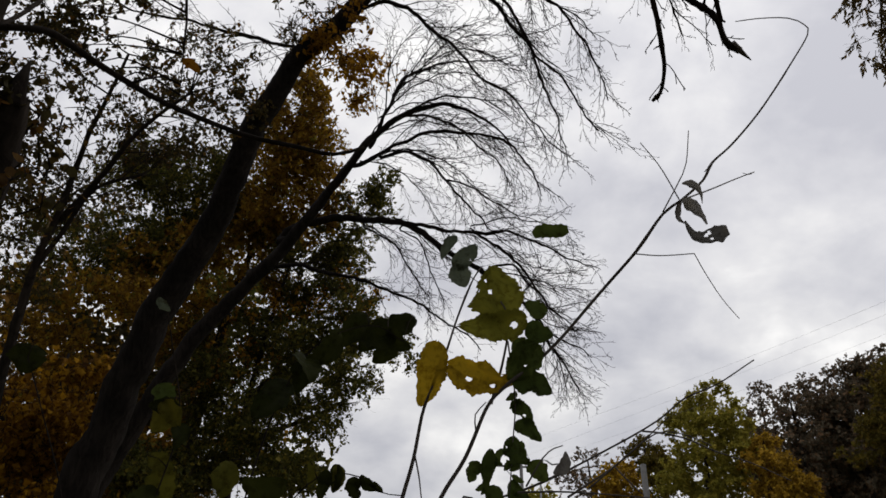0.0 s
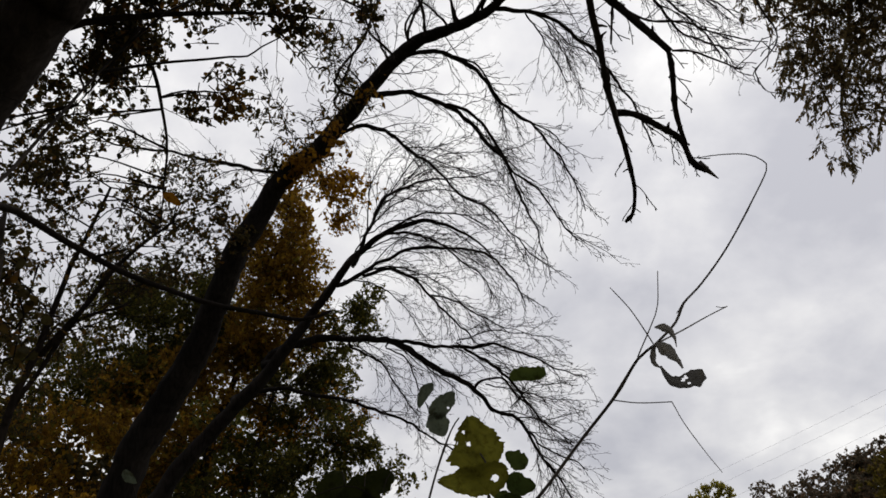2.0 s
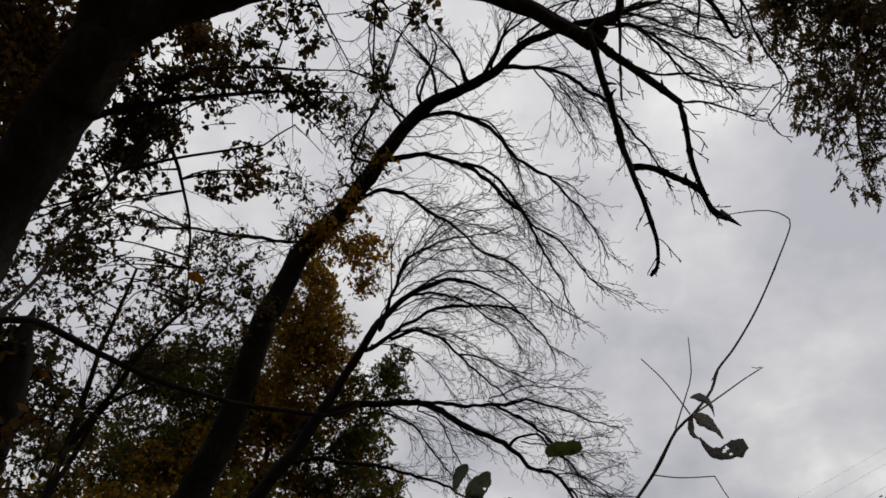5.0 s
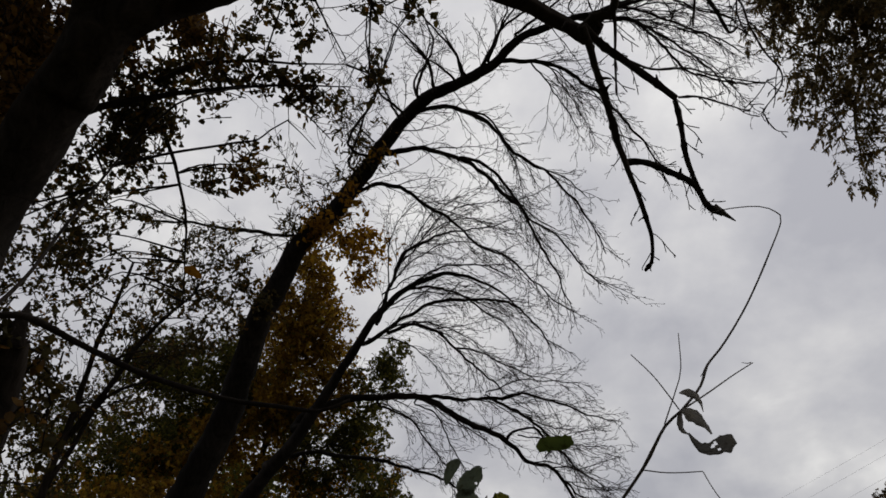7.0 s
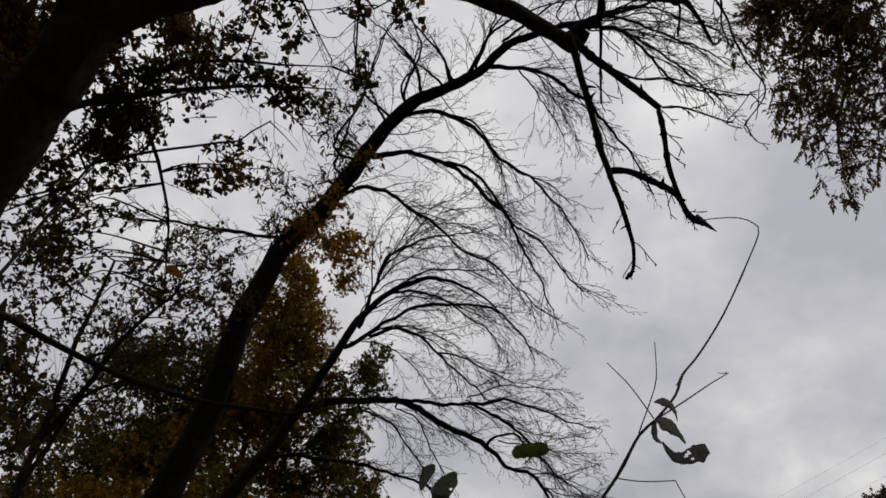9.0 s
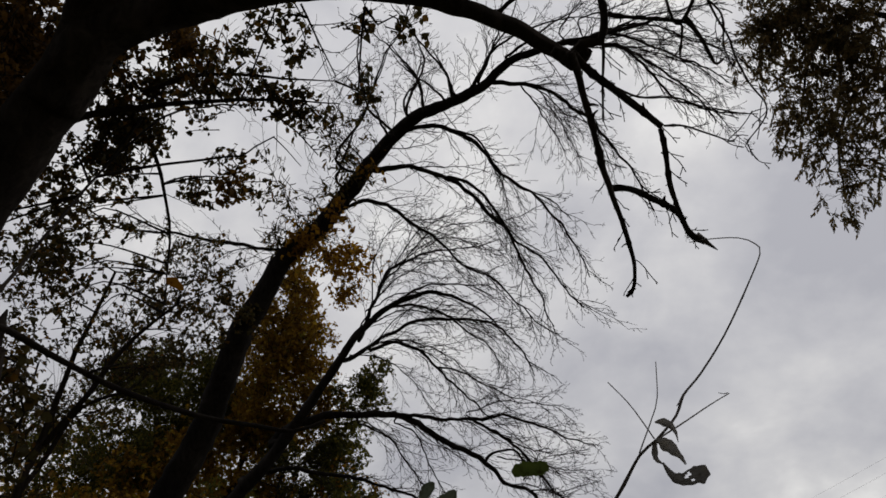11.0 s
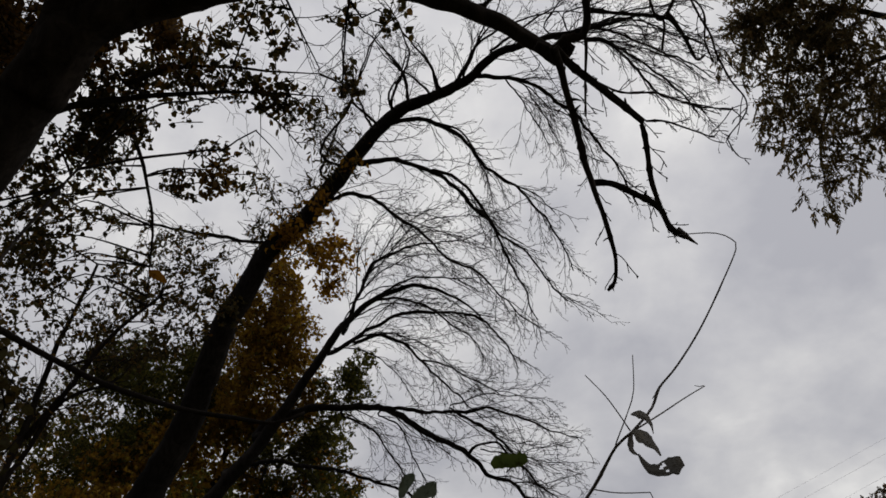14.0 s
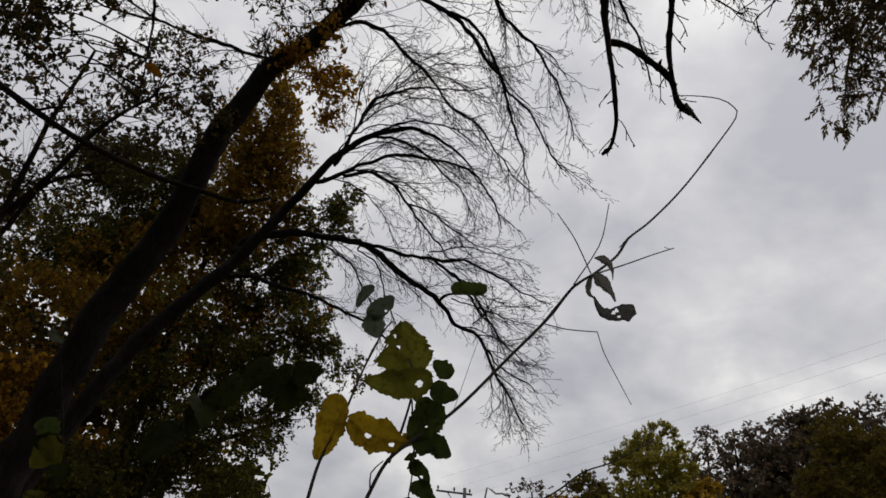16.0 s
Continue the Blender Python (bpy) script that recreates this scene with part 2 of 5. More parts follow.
def sprays(wood, rng, path, gap, length, r, droop, side=(0.1, 0, 0), levels=3, first=0.1, spread=(20, 48), taper=0.5):
    """Slender shoots set at even gaps round a branch; they lean forward, run nearly straight and bow a little."""
    n = len(path) - 1
    whole = sum((b - a).length for a, b in zip(path, path[1:]))
    count = max(2, round(whole * (1 - first) / gap))
    turn = rng.uniform(0, 6.28)
    for j in range(count):
        u = min(0.995, first + (1 - first) * (j + rng.random()) / count)
        i = min(n - 1, int(u * n))
        q = path[i].lerp(path[i + 1], u * n - i)
        way = (path[i + 1] - path[max(0, i - 1)]).normalized()
        axis = way.orthogonal().normalized()
        turn += 2.4 + rng.gauss(0, 0.5)
        axis.rotate(Matrix.Rotation(turn, 3, way))
        way.rotate(Matrix.Rotation(radians(rng.uniform(*spread)), 3, axis))
        way = (way + Vector(side) * rng.uniform(0, 1)).normalized()
        long = length * rng.choice((0.35, 0.6, 0.8, 1.0, 1.25)) * rng.uniform(0.8, 1.15) * (1 - taper * u)
        joints = 7 if levels > 2 else 5 if levels > 1 else 3
        sag = (droop + rng.gauss(0, 0.14)) / joints
        curl = Vector((rng.gauss(0, 0.035), rng.gauss(0, 0.035), rng.gauss(0, 0.02)))
        line = [q]
        for k in range(joints):
            kink = 0.12
            way = (way + curl + Vector((rng.gauss(0, kink), rng.gauss(0, kink), rng.gauss(0, kink) - sag))).normalized()
            line.append(line[-1] + way * long / joints)
        rr = r * rng.uniform(0.8, 1.15) * min(1.0, 0.55 + long / length * 0.5)
        wood.add(line, [max(0.0021, rr * (1 - 0.66 * k / joints)) for k in range(joints + 1)], 4 if rr > 0.0045 else 3)
        if levels > 1:
            sprays(wood, rng, line, max(0.055, long * (0.13 if levels > 2 else 0.26)), long * (0.42 if levels > 2 else 0.4), max(0.0024, rr * 0.62), droop * 0.6, side, levels - 1, 0.14, (24, 52), 0.4)


def leaf_cloud(name, places, size, rng, hang=0.5, fat=0.5, ways=None, simple=False):
    """Many small folded leaves, one at each place."""
    n = len(places)
    p = np.asarray(places, dtype=np.float64).reshape(n, 3)
    axis = rng.normal(size=(n, 3))
    axis[:, 2] -= hang * 1.6
    if ways is not None:
        axis = np.asarray(ways) + axis * 0.16
    axis /= np.linalg.norm(axis, axis=1)[:, None]
    flat = rng.normal(size=(n, 3))
    flat -= axis * (flat * axis).sum(1)[:, None]
    flat /= np.linalg.norm(flat, axis=1)[:, None]
    up = np.cross(axis, flat)
    long = size * rng.uniform(0.55, 1.25, n)[:, None]
    wide = long * fat * rng.uniform(0.7, 1.2, n)[:, None]
    fold = wide * rng.uniform(-0.1, 0.5, n)[:, None]
    sag = long * rng.uniform(-0.05, 0.3, n)[:, None]
    k = 4 if simple else 6
    v = np.empty((n, k, 3))
    v[:, 0] = p
    if simple:
        v[:, 1] = p + axis * long * 0.45 - flat * wide * 0.6 + up * fold
        v[:, 2] = p + axis * long * 0.5 + flat * wide * 0.6 + up * fold
        v[:, 3] = p + axis * long - up * sag
        faces = ((0, 2, 1), (1, 2, 3))
    else:
        v[:, 1] = p + axis * long * 0.35 - flat * wide * 0.5 + up * fold
        v[:, 2] = p + axis * long * 0.3 + flat * wide * 0.5 + up * fold
        v[:, 3] = p + axis * long * 0.7 - flat * wide * 0.42 + up * (fold - sag * 0.5)
        v[:, 4] = p + axis * long * 0.75 + flat * wide * 0.36 + up * (fold - sag * 0.5)
        v[:, 5] = p + axis * long - up * sag
        faces = ((0, 2, 1), (1, 2, 4), (1, 4, 3), (3, 4, 5))
    base = np.arange(n)[:, None] * k
    tris = np.concatenate([base + np.array(f) for f in faces], 1).reshape(-1)
    count = n * len(faces)
    m = bpy.data.meshes.new(name)
    m.vertices.add(n * k)
    m.vertices.foreach_set("co", v.reshape(-1))
    m.loops.add(count * 3)
    m.loops.foreach_set("vertex_index", tris.astype(np.int32))
    m.polygons.add(count)
    m.polygons.foreach_set("loop_start", np.arange(count, dtype=np.int32) * 3)
    m.update(calc_edges=True)
    return m


DENSE = 1.65


def crown(parent, wood, rng, clumps, size, mat, per_twig=9, label="", start=None, hang=0.4, fat=0.55, name="crown", thick=0.008, paired=False, simple=False, even=0.12):
    """Leaf masses: (centre, half width, half height, cover) each. Leaves sit on short sprays."""
    places, ways = [], []
    for centre, rh, rv, cover in clumps:
        c = Vector(centre)
        area = math.pi * rh * rv
        leaf = 0.5 * size * size * fat
        count = int(DENSE * cover * area / leaf)
        deep = 0.5 * (rh + rv)
        if start is not None:
            foot = min(start, key=lambda q: (q - c).length)
            mid = foot.lerp(c, 0.55) + Vector((rng.normal(0, 0.1), rng.normal(0, 0.1), 0.12 * (c - foot).length))
            path = curve_through([foot, mid, c], 0.15)
            wood.add(path, [thick * (1 - 0.85 * i / len(path)) for i in range(len(path))], 5)
        # boughs of uneven weight leave gaps between them
        reach = 0.36 * min(rh, rv) + 0.05
        boughs = max(4, min(60, int(0.9 * rh * rv * deep / reach ** 3)))
        centres, weight = [], rng.random(boughs) ** 1.3 + even
        for _ in range(boughs):
            d = Vector(rng.normal(size=3)).normalized() * rng.random() ** 0.42
            centres.append(c + Vector((d.x * rh, d.y * deep, d.z * rv)) * 0.88)
        pick = rng.choice(boughs, max(1, count // per_twig), p=weight / weight.sum())
        for b in pick:
            q = centres[b] + Vector(rng.normal(0, 0.5, 3) * (reach, reach, reach * 0.6))
            out = ((centres[b] - c) / deep * 0.8 + Vector(rng.normal(0, 0.55, 3)) + Vector((0, 0, 0.15))).normalized()
            long = size * rng.uniform(2.5, 5.0)
            if paired:
                # one drooping stalk with leaflets in pairs
                out = (out * 0.9 - Vector((0, 0, rng.uniform(0.2, 1.1)))).normalized()
                across = out.cross(Vector(rng.normal(size=3))).normalized()
                foot = q - out * long * 0.5
                wood.add([foot, q, q + out * long * 0.5 - Vector((0, 0, 0.1 * long))], [0.005, 0.004, 0.002], 3)
                for k in range(per_twig):
                    u = 0.25 + 0.75 * (k // 2) / max(1, (per_twig - 1) // 2)
                    places.append(foot + out * long * u - Vector((0, 0, 0.1 * long * u * u)))
                    ways.append(out * 0.75 + across * (0.85 if k % 2 else -0.85) * (1.1 - 0.7 * u) - Vector((0, 0, 0.35)))
                continue
            foot = q - out * long * 0.7
            tip = q + out * long * 0.3 - Vector((0, 0, 0.12 * long))
            wood.add([foot, q - Vector((0, 0, 0.04 * long)), tip], [0.004, 0.003, 0.0015], 3)
            for k in range(per_twig):
                u = (0.35, 0.62, 0.85, 1.0)[k % 4]
                places.append(foot.lerp(tip, u) + Vector(rng.normal(0, size * 0.16, 3)))
    return part(name, leaf_cloud(name, places, size, rng, hang, fat, ways or None, simple), mat, parent, label, "stuff")


def tree_root(name, label, group=""):
    return tagged(new(name), label=label, category="tree", group=group)


# ---- ground ----
def ground():
    rings = [0.5 * 1.18 ** k for k in range(54)]
    v, f = [(0, 0, 0)], []
    m = 72
    for r in rings:
        for k in range(m):
            a = 2 * math.pi * k / m
            x, y = r * math.cos(a), r * math.sin(a)
            v.append((x, y, 0.06 * noise.noise((x * 0.3, y * 0.3, 0)) * min(1, r / 4)))
    for k in range(m):
        f.append((0, 1 + k, 1 + (k + 1) % m))
    for i in range(len(rings) - 1):
        for k in range(m):
            a, b = 1 + i * m + k, 1 + i * m + (k + 1) % m
            f.append((a, a + m, b + m, b))
    me = bpy.data.meshes.new("ground")
    me.from_pydata(v, [], f)
    tagged(part("ground", me, GROUND), "rough meadow ground with grass and leaf litter", "ground", kind="structure")


ground()


# ---- the bare arching tree ----
def bare_tree():
    rng = random.Random(11)
    root = tree_root("bare_tree", "tall leaning tree with arching, mostly bare grey branches")
    wood = Wood()
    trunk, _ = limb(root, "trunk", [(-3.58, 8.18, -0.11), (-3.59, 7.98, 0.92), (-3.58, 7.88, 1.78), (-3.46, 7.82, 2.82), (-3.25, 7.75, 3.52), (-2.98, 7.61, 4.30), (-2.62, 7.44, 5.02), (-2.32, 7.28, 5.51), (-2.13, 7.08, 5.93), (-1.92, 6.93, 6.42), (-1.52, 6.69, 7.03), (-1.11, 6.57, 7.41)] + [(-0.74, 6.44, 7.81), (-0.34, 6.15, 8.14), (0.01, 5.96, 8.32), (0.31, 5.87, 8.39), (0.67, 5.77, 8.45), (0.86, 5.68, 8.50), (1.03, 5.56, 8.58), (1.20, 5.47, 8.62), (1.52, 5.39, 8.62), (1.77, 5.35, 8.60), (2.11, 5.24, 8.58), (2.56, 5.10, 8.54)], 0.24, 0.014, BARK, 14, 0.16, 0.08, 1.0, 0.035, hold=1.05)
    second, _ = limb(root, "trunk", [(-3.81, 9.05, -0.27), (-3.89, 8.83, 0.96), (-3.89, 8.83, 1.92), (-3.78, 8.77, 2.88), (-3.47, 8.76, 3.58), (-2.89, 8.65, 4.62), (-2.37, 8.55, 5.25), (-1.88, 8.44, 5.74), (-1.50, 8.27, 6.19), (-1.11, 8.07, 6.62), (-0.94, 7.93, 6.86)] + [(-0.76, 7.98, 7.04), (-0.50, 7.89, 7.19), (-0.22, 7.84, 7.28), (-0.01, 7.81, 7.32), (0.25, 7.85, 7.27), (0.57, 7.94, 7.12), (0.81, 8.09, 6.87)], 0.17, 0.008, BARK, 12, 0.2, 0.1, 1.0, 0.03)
    joins = trunk + second
    big = []
    big += [([(-0.13, 6.05, 8.23), (0.15, 6.04, 8.25), (0.39, 6.08, 8.20), (0.68, 6.22, 8.05), (0.87, 6.42, 7.83), (1.20, 6.54, 7.65), (1.39, 6.72, 7.41), (1.53, 6.79, 7.29), (1.67, 6.99, 7.00), (1.74, 7.11, 6.82)], 0.035)]
    big += [([(-0.46, 6.34, 7.94), (-0.14, 6.34, 7.95), (0.11, 6.38, 7.92), (0.34, 6.46, 7.83), (0.52, 6.57, 7.70), (0.75, 6.72, 7.52), (0.91, 6.84, 7.36), (0.99, 6.95, 7.21), (1.09, 7.10, 7.00), (1.21, 7.28, 6.73), (1.33, 7.46, 6.45)], 0.042)]
    big += [([(0.31, 6.40, 7.82), (0.58, 6.48, 7.72), (0.81, 6.66, 7.51), (0.94, 6.84, 7.28), (1.02, 6.89, 7.21), (1.25, 6.98, 7.04), (1.46, 7.15, 6.76), (1.67, 7.28, 6.53)], 0.026)]
    big += [([(-0.86, 6.59, 7.64), (-0.60, 6.56, 7.70), (-0.31, 6.66, 7.62), (-0.07, 6.79, 7.48), (0.13, 6.89, 7.36), (0.27, 7.03, 7.19), (0.45, 7.11, 7.08), (0.74, 7.20, 6.93), (1.02, 7.36, 6.66), (1.27, 7.49, 6.42)], 0.032)]
    big += [([(0.87, 5.71, 8.48), (1.22, 5.71, 8.43), (1.56, 5.79, 8.29), (1.79, 5.91, 8.12), (1.98, 6.04, 7.96), (2.17, 6.21, 7.72), (2.37, 6.42, 7.43), (2.50, 6.56, 7.22)], 0.034)]
    big += [([(1.18, 5.73, 8.42), (1.32, 5.87, 8.27), (1.47, 6.05, 8.08), (1.61, 6.23, 7.88)], 0.012)]
    big += [([(1.33, 5.74, 8.38), (1.50, 5.92, 8.19), (1.66, 6.14, 7.95)], 0.011)]
    big += [([(1.26, 5.72, 8.41), (1.47, 5.82, 8.28), (1.63, 5.93, 8.15), (1.90, 6.02, 8.00)], 0.012)]
    big += [([(1.43, 5.46, 8.71), (1.96, 5.40, 8.64), (2.30, 5.43, 8.51), (2.57, 5.62, 8.26), (2.79, 5.76, 8.06), (3.16, 5.79, 7.86), (3.46, 5.75, 7.74)], 0.03)]
    big += [([(1.75, 5.47, 8.77), (2.27, 5.47, 8.62), (2.55, 5.55, 8.46), (2.77, 5.66, 8.29), (2.98, 5.76, 8.11), (3.19, 5.95, 7.84)], 0.026)]
    big += [([(2.05, 5.37, 8.77), (2.39, 5.38, 8.65), (2.72, 5.44, 8.49), (3.04, 5.53, 8.28), (3.30, 5.62, 8.08)], 0.022)]
    big += [([(1.95, 5.47, 8.84), (2.30, 5.35, 8.83), (2.64, 5.32, 8.74), (2.97, 5.37, 8.57), (3.29, 5.42, 8.39)], 0.02)]
    big += [([(-1.41, 6.82, 7.27), (-1.90, 6.67, 7.30), (-2.66, 6.40, 7.30), (-2.92, 6.28, 7.31), (-3.22, 6.13, 7.31), (-3.42, 5.93, 7.40)], 0.028)]
    big += [([(0.39, 6.08, 8.20), (0.57, 6.11, 8.15), (0.70, 6.19, 8.07), (0.80, 6.33, 7.92), (0.96, 6.46, 7.77), (1.31, 6.58, 7.58), (1.59, 6.72, 7.35)], 0.016)]
    big += [([(-0.85, 8.05, 6.92), (-0.63, 7.80, 7.31), (-0.46, 7.63, 7.54), (-0.21, 7.57, 7.64), (0.09, 7.53, 7.68), (0.43, 7.52, 7.69), (0.77, 7.48, 7.71)], 0.03)]
    big += [([(-0.43, 7.88, 7.22), (-0.15, 7.79, 7.35), (0.20, 7.76, 7.40), (0.53, 7.79, 7.34), (0.78, 7.87, 7.20)], 0.018)]
    big += [([(-0.53, 7.90, 7.18), (-0.16, 7.90, 7.20), (0.10, 7.96, 7.12), (0.41, 8.09, 6.91), (0.69, 8.24, 6.66), (0.76, 8.34, 6.48)], 0.022)]
    big += [([(-0.99, 8.15, 6.74), (-0.52, 8.06, 6.94), (-0.18, 8.00, 7.06), (0.22, 8.02, 7.03), (0.56, 8.02, 7.01), (0.81, 8.09, 6.87), (1.04, 8.23, 6.61), (1.12, 8.36, 6.38)], 0.036)]
    big += [([(-0.73, 8.13, 6.81), (-0.46, 8.12, 6.86), (-0.20, 8.18, 6.78), (-0.02, 8.29, 6.61), (0.16, 8.41, 6.42), (0.46, 8.55, 6.15), (0.64, 8.64, 5.96)], 0.03)]
    big += [([(0.04, 8.31, 6.58), (0.36, 8.37, 6.47), (0.68, 8.45, 6.29), (0.92, 8.52, 6.12)], 0.016)]
    big += [([(-1.94, 8.47, 5.88), (-1.62, 8.44, 6.07), (-1.17, 8.46, 6.17), (-0.59, 8.55, 6.13), (-0.28, 8.63, 6.01), (0.10, 8.73, 5.81), (0.46, 8.82, 5.59), (0.73, 8.91, 5.35)] + [(0.94, 8.93, 5.22), (1.17, 9.06, 4.85), (1.39, 9.14, 4.53), (1.55, 9.20, 4.27)], 0.07)]
    big += [([(-0.59, 8.55, 6.13), (-0.20, 8.58, 6.09), (0.12, 8.61, 6.05), (0.45, 8.61, 6.03), (0.77, 8.60, 6.01), (1.15, 8.63, 5.87), (1.45, 8.67, 5.70), (1.75, 8.66, 5.61)], 0.034)]
    big += [([(0.37, 8.61, 6.03), (0.57, 8.67, 5.91), (0.78, 8.73, 5.74), (0.98, 8.81, 5.53), (1.11, 8.89, 5.31), (1.36, 8.94, 5.10)], 0.028)]
    big += [([(-0.92, 8.54, 6.07), (-0.61, 8.67, 5.88), (-0.44, 8.78, 5.67), (-0.32, 8.87, 5.50), (-0.21, 8.95, 5.32)], 0.018)]
    big += [([(-0.54, 8.60, 6.03), (-0.29, 8.68, 5.89), (-0.15, 8.83, 5.60), (-0.02, 8.96, 5.30)], 0.016)]
    big += [([(-2.29, 8.75, 5.59), (-1.87, 8.80, 5.71), (-1.48, 8.89, 5.66), (-1.01, 9.01, 5.55), (-0.60, 9.08, 5.46), (-0.19, 9.19, 5.25), (0.22, 9.29, 5.00), (0.42, 9.35, 4.81)], 0.04)]
    big += [([(0.55, 8.77, 5.66), (0.78, 8.75, 5.65), (0.95, 8.83, 5.47), (1.14, 8.89, 5.28), (1.36, 8.93, 5.10), (1.58, 8.96, 4.90)], 0.022)]
    big += [([(1.01, 8.98, 5.10), (1.33, 9.04, 4.84), (1.55, 9.05, 4.74), (1.68, 9.06, 4.62)], 0.018)]
    big += [([(2.06, 5.34, 8.76), (2.46, 5.2, 8.74), (2.9, 5.06, 8.68), (3.3, 4.98, 8.57)], 0.012)]
    big += [([(2.12, 5.4, 8.7), (2.61, 5.29, 8.63), (3.01, 5.3, 8.46), (3.35, 5.38, 8.24)], 0.012)]
    big += [([(1.82, 5.27, 8.88), (2.22, 5.14, 8.86), (2.61, 4.96, 8.86), (2.9, 4.81, 8.85)], 0.012)]
    big += [([(1.62, 5.36, 8.86), (1.89, 5.09, 8.99), (2.08, 4.88, 9.08)], 0.012)]
    big += [([(1.99, 5.49, 8.67), (2.48, 5.44, 8.56), (2.9, 5.5, 8.35), (3.23, 5.64, 8.08)], 0.012)]
    for points, r in big:
        foot = min(joins, key=lambda q: (q - Vector(points[0])).length)
        if (foot - Vector(points[0])).length < 0.9:
            points = [tuple(foot)] + points
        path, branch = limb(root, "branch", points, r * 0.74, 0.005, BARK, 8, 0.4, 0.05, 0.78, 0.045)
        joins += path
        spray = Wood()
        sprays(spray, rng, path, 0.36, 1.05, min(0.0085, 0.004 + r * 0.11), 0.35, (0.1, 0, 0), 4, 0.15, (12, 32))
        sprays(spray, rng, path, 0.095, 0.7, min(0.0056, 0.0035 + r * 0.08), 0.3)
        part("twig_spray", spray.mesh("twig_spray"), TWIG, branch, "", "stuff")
    for points in ([(0.94, 8.93, 5.22), (1.27, 8.91, 5.18), (1.52, 8.87, 5.19), (1.68, 8.83, 5.21)], [(1.04, 8.99, 5.07), (1.40, 8.98, 4.96), (1.58, 8.97, 4.91), (1.72, 8.94, 4.88)], [(1.14, 9.05, 4.88), (1.39, 9.09, 4.68), (1.55, 9.11, 4.55), (1.66, 9.11, 4.48)], [(1.30, 9.11, 4.65), (1.37, 9.18, 4.42), (1.39, 9.24, 4.22), (1.37, 9.27, 4.12)], [(1.39, 9.14, 4.53), (1.50, 9.17, 4.36), (1.57, 9.20, 4.25)], [(0.88, 8.89, 5.35), (1.14, 8.78, 5.52), (1.42, 8.72, 5.55), (1.64, 8.66, 5.57)], [(1.14, 9.06, 4.85), (1.17, 9.17, 4.54), (1.13, 9.27, 4.23)]):
        path, branch = limb(root, "branch", points, 0.008, 0.002, BARK, 6, 0.2, 0.05, 1.0, 0.045)
        spray = Wood()
        sprays(spray, rng, path, 0.055, 0.5, 0.0042, 0.2, (0.12, 0, 0.03), 3, 0.05, (18, 50))
        part("twig_spray", spray.mesh("twig_spray"), TWIG, branch, "", "stuff")
    # a fan of fine arching boughs
    fan = []
    fan += [[(-0.87, 7.89, 6.97), (-0.40, 7.62, 7.40), (0.12, 7.53, 7.53), (0.62, 7.61, 7.40), (1.00, 7.86, 7.01), (1.22, 8.04, 6.69)]]
    fan += [[(-0.78, 7.85, 7.14), (-0.29, 7.77, 7.30), (0.17, 7.81, 7.24), (0.58, 7.95, 7.02), (0.88, 8.13, 6.70), (1.11, 8.26, 6.45)]]
    fan += [[(-1.07, 8.15, 6.71), (-0.55, 8.10, 6.88), (-0.22, 8.17, 6.80), (0.10, 8.31, 6.59), (0.33, 8.46, 6.31), (0.55, 8.60, 6.03)]]
    fan += [[(-0.66, 7.89, 7.26), (-0.49, 7.70, 7.54), (-0.09, 7.54, 7.75), (0.40, 7.48, 7.82), (0.82, 7.57, 7.67), (1.17, 7.80, 7.32)]]
    fan += [[(-0.70, 7.93, 7.29), (-0.62, 7.62, 7.70), (-0.41, 7.41, 7.97), (-0.08, 7.21, 8.21)]]
    fan += [[(-0.54, 7.63, 7.38), (-0.21, 7.39, 7.70), (0.16, 7.22, 7.90), (0.61, 7.09, 8.02)]]
    fan += [[(-0.49, 7.65, 7.44), (0.06, 7.37, 7.81), (0.68, 7.27, 7.89), (1.08, 7.40, 7.67)]]
    fan += [[(-0.89, 8.02, 6.96), (-0.36, 7.93, 7.15), (0.15, 7.98, 7.08), (0.64, 8.14, 6.82), (0.98, 8.35, 6.42)]]
    fan += [[(-0.69, 8.14, 6.89), (-0.30, 8.16, 6.91), (0.15, 8.29, 6.71), (0.59, 8.51, 6.31), (0.81, 8.60, 6.10)]]
    fan += [[(-1.00, 8.20, 6.84), (-0.66, 8.27, 6.79), (-0.38, 8.41, 6.60), (-0.15, 8.57, 6.32), (-0.00, 8.72, 6.05)]]
    fan += [[(0.30, 8.49, 6.06), (0.73, 8.43, 6.11), (1.22, 8.42, 6.03), (1.52, 8.48, 5.83)]]
    fan += [[(0.30, 8.54, 6.06), (0.65, 8.65, 5.82), (1.01, 8.71, 5.63), (1.40, 8.69, 5.54)]]
    fan += [[(-0.88, 8.54, 6.10), (-0.64, 8.66, 5.91), (-0.41, 8.80, 5.64), (-0.31, 8.91, 5.41)]]
    fan += [[(0.59, 8.85, 5.65), (1.00, 8.86, 5.53), (1.39, 8.87, 5.40), (1.71, 8.83, 5.36)]]
    for points in fan:
        path, branch = limb(root, "branch", points, 0.0095, 0.0025, BARK, 6, 0.3, 0.05, 1.0, 0.045)
        spray = Wood()
        sprays(spray, rng, path, 0.068, 0.62, 0.0038, 0.35, (0.1, 0, 0.05), 3, 0.1, (18, 50))
        part("twig_spray", spray.mesh("twig_spray"), TWIG, branch, "", "stuff")
    # short upright shoots along the top of the leaning trunk
    shoots = []
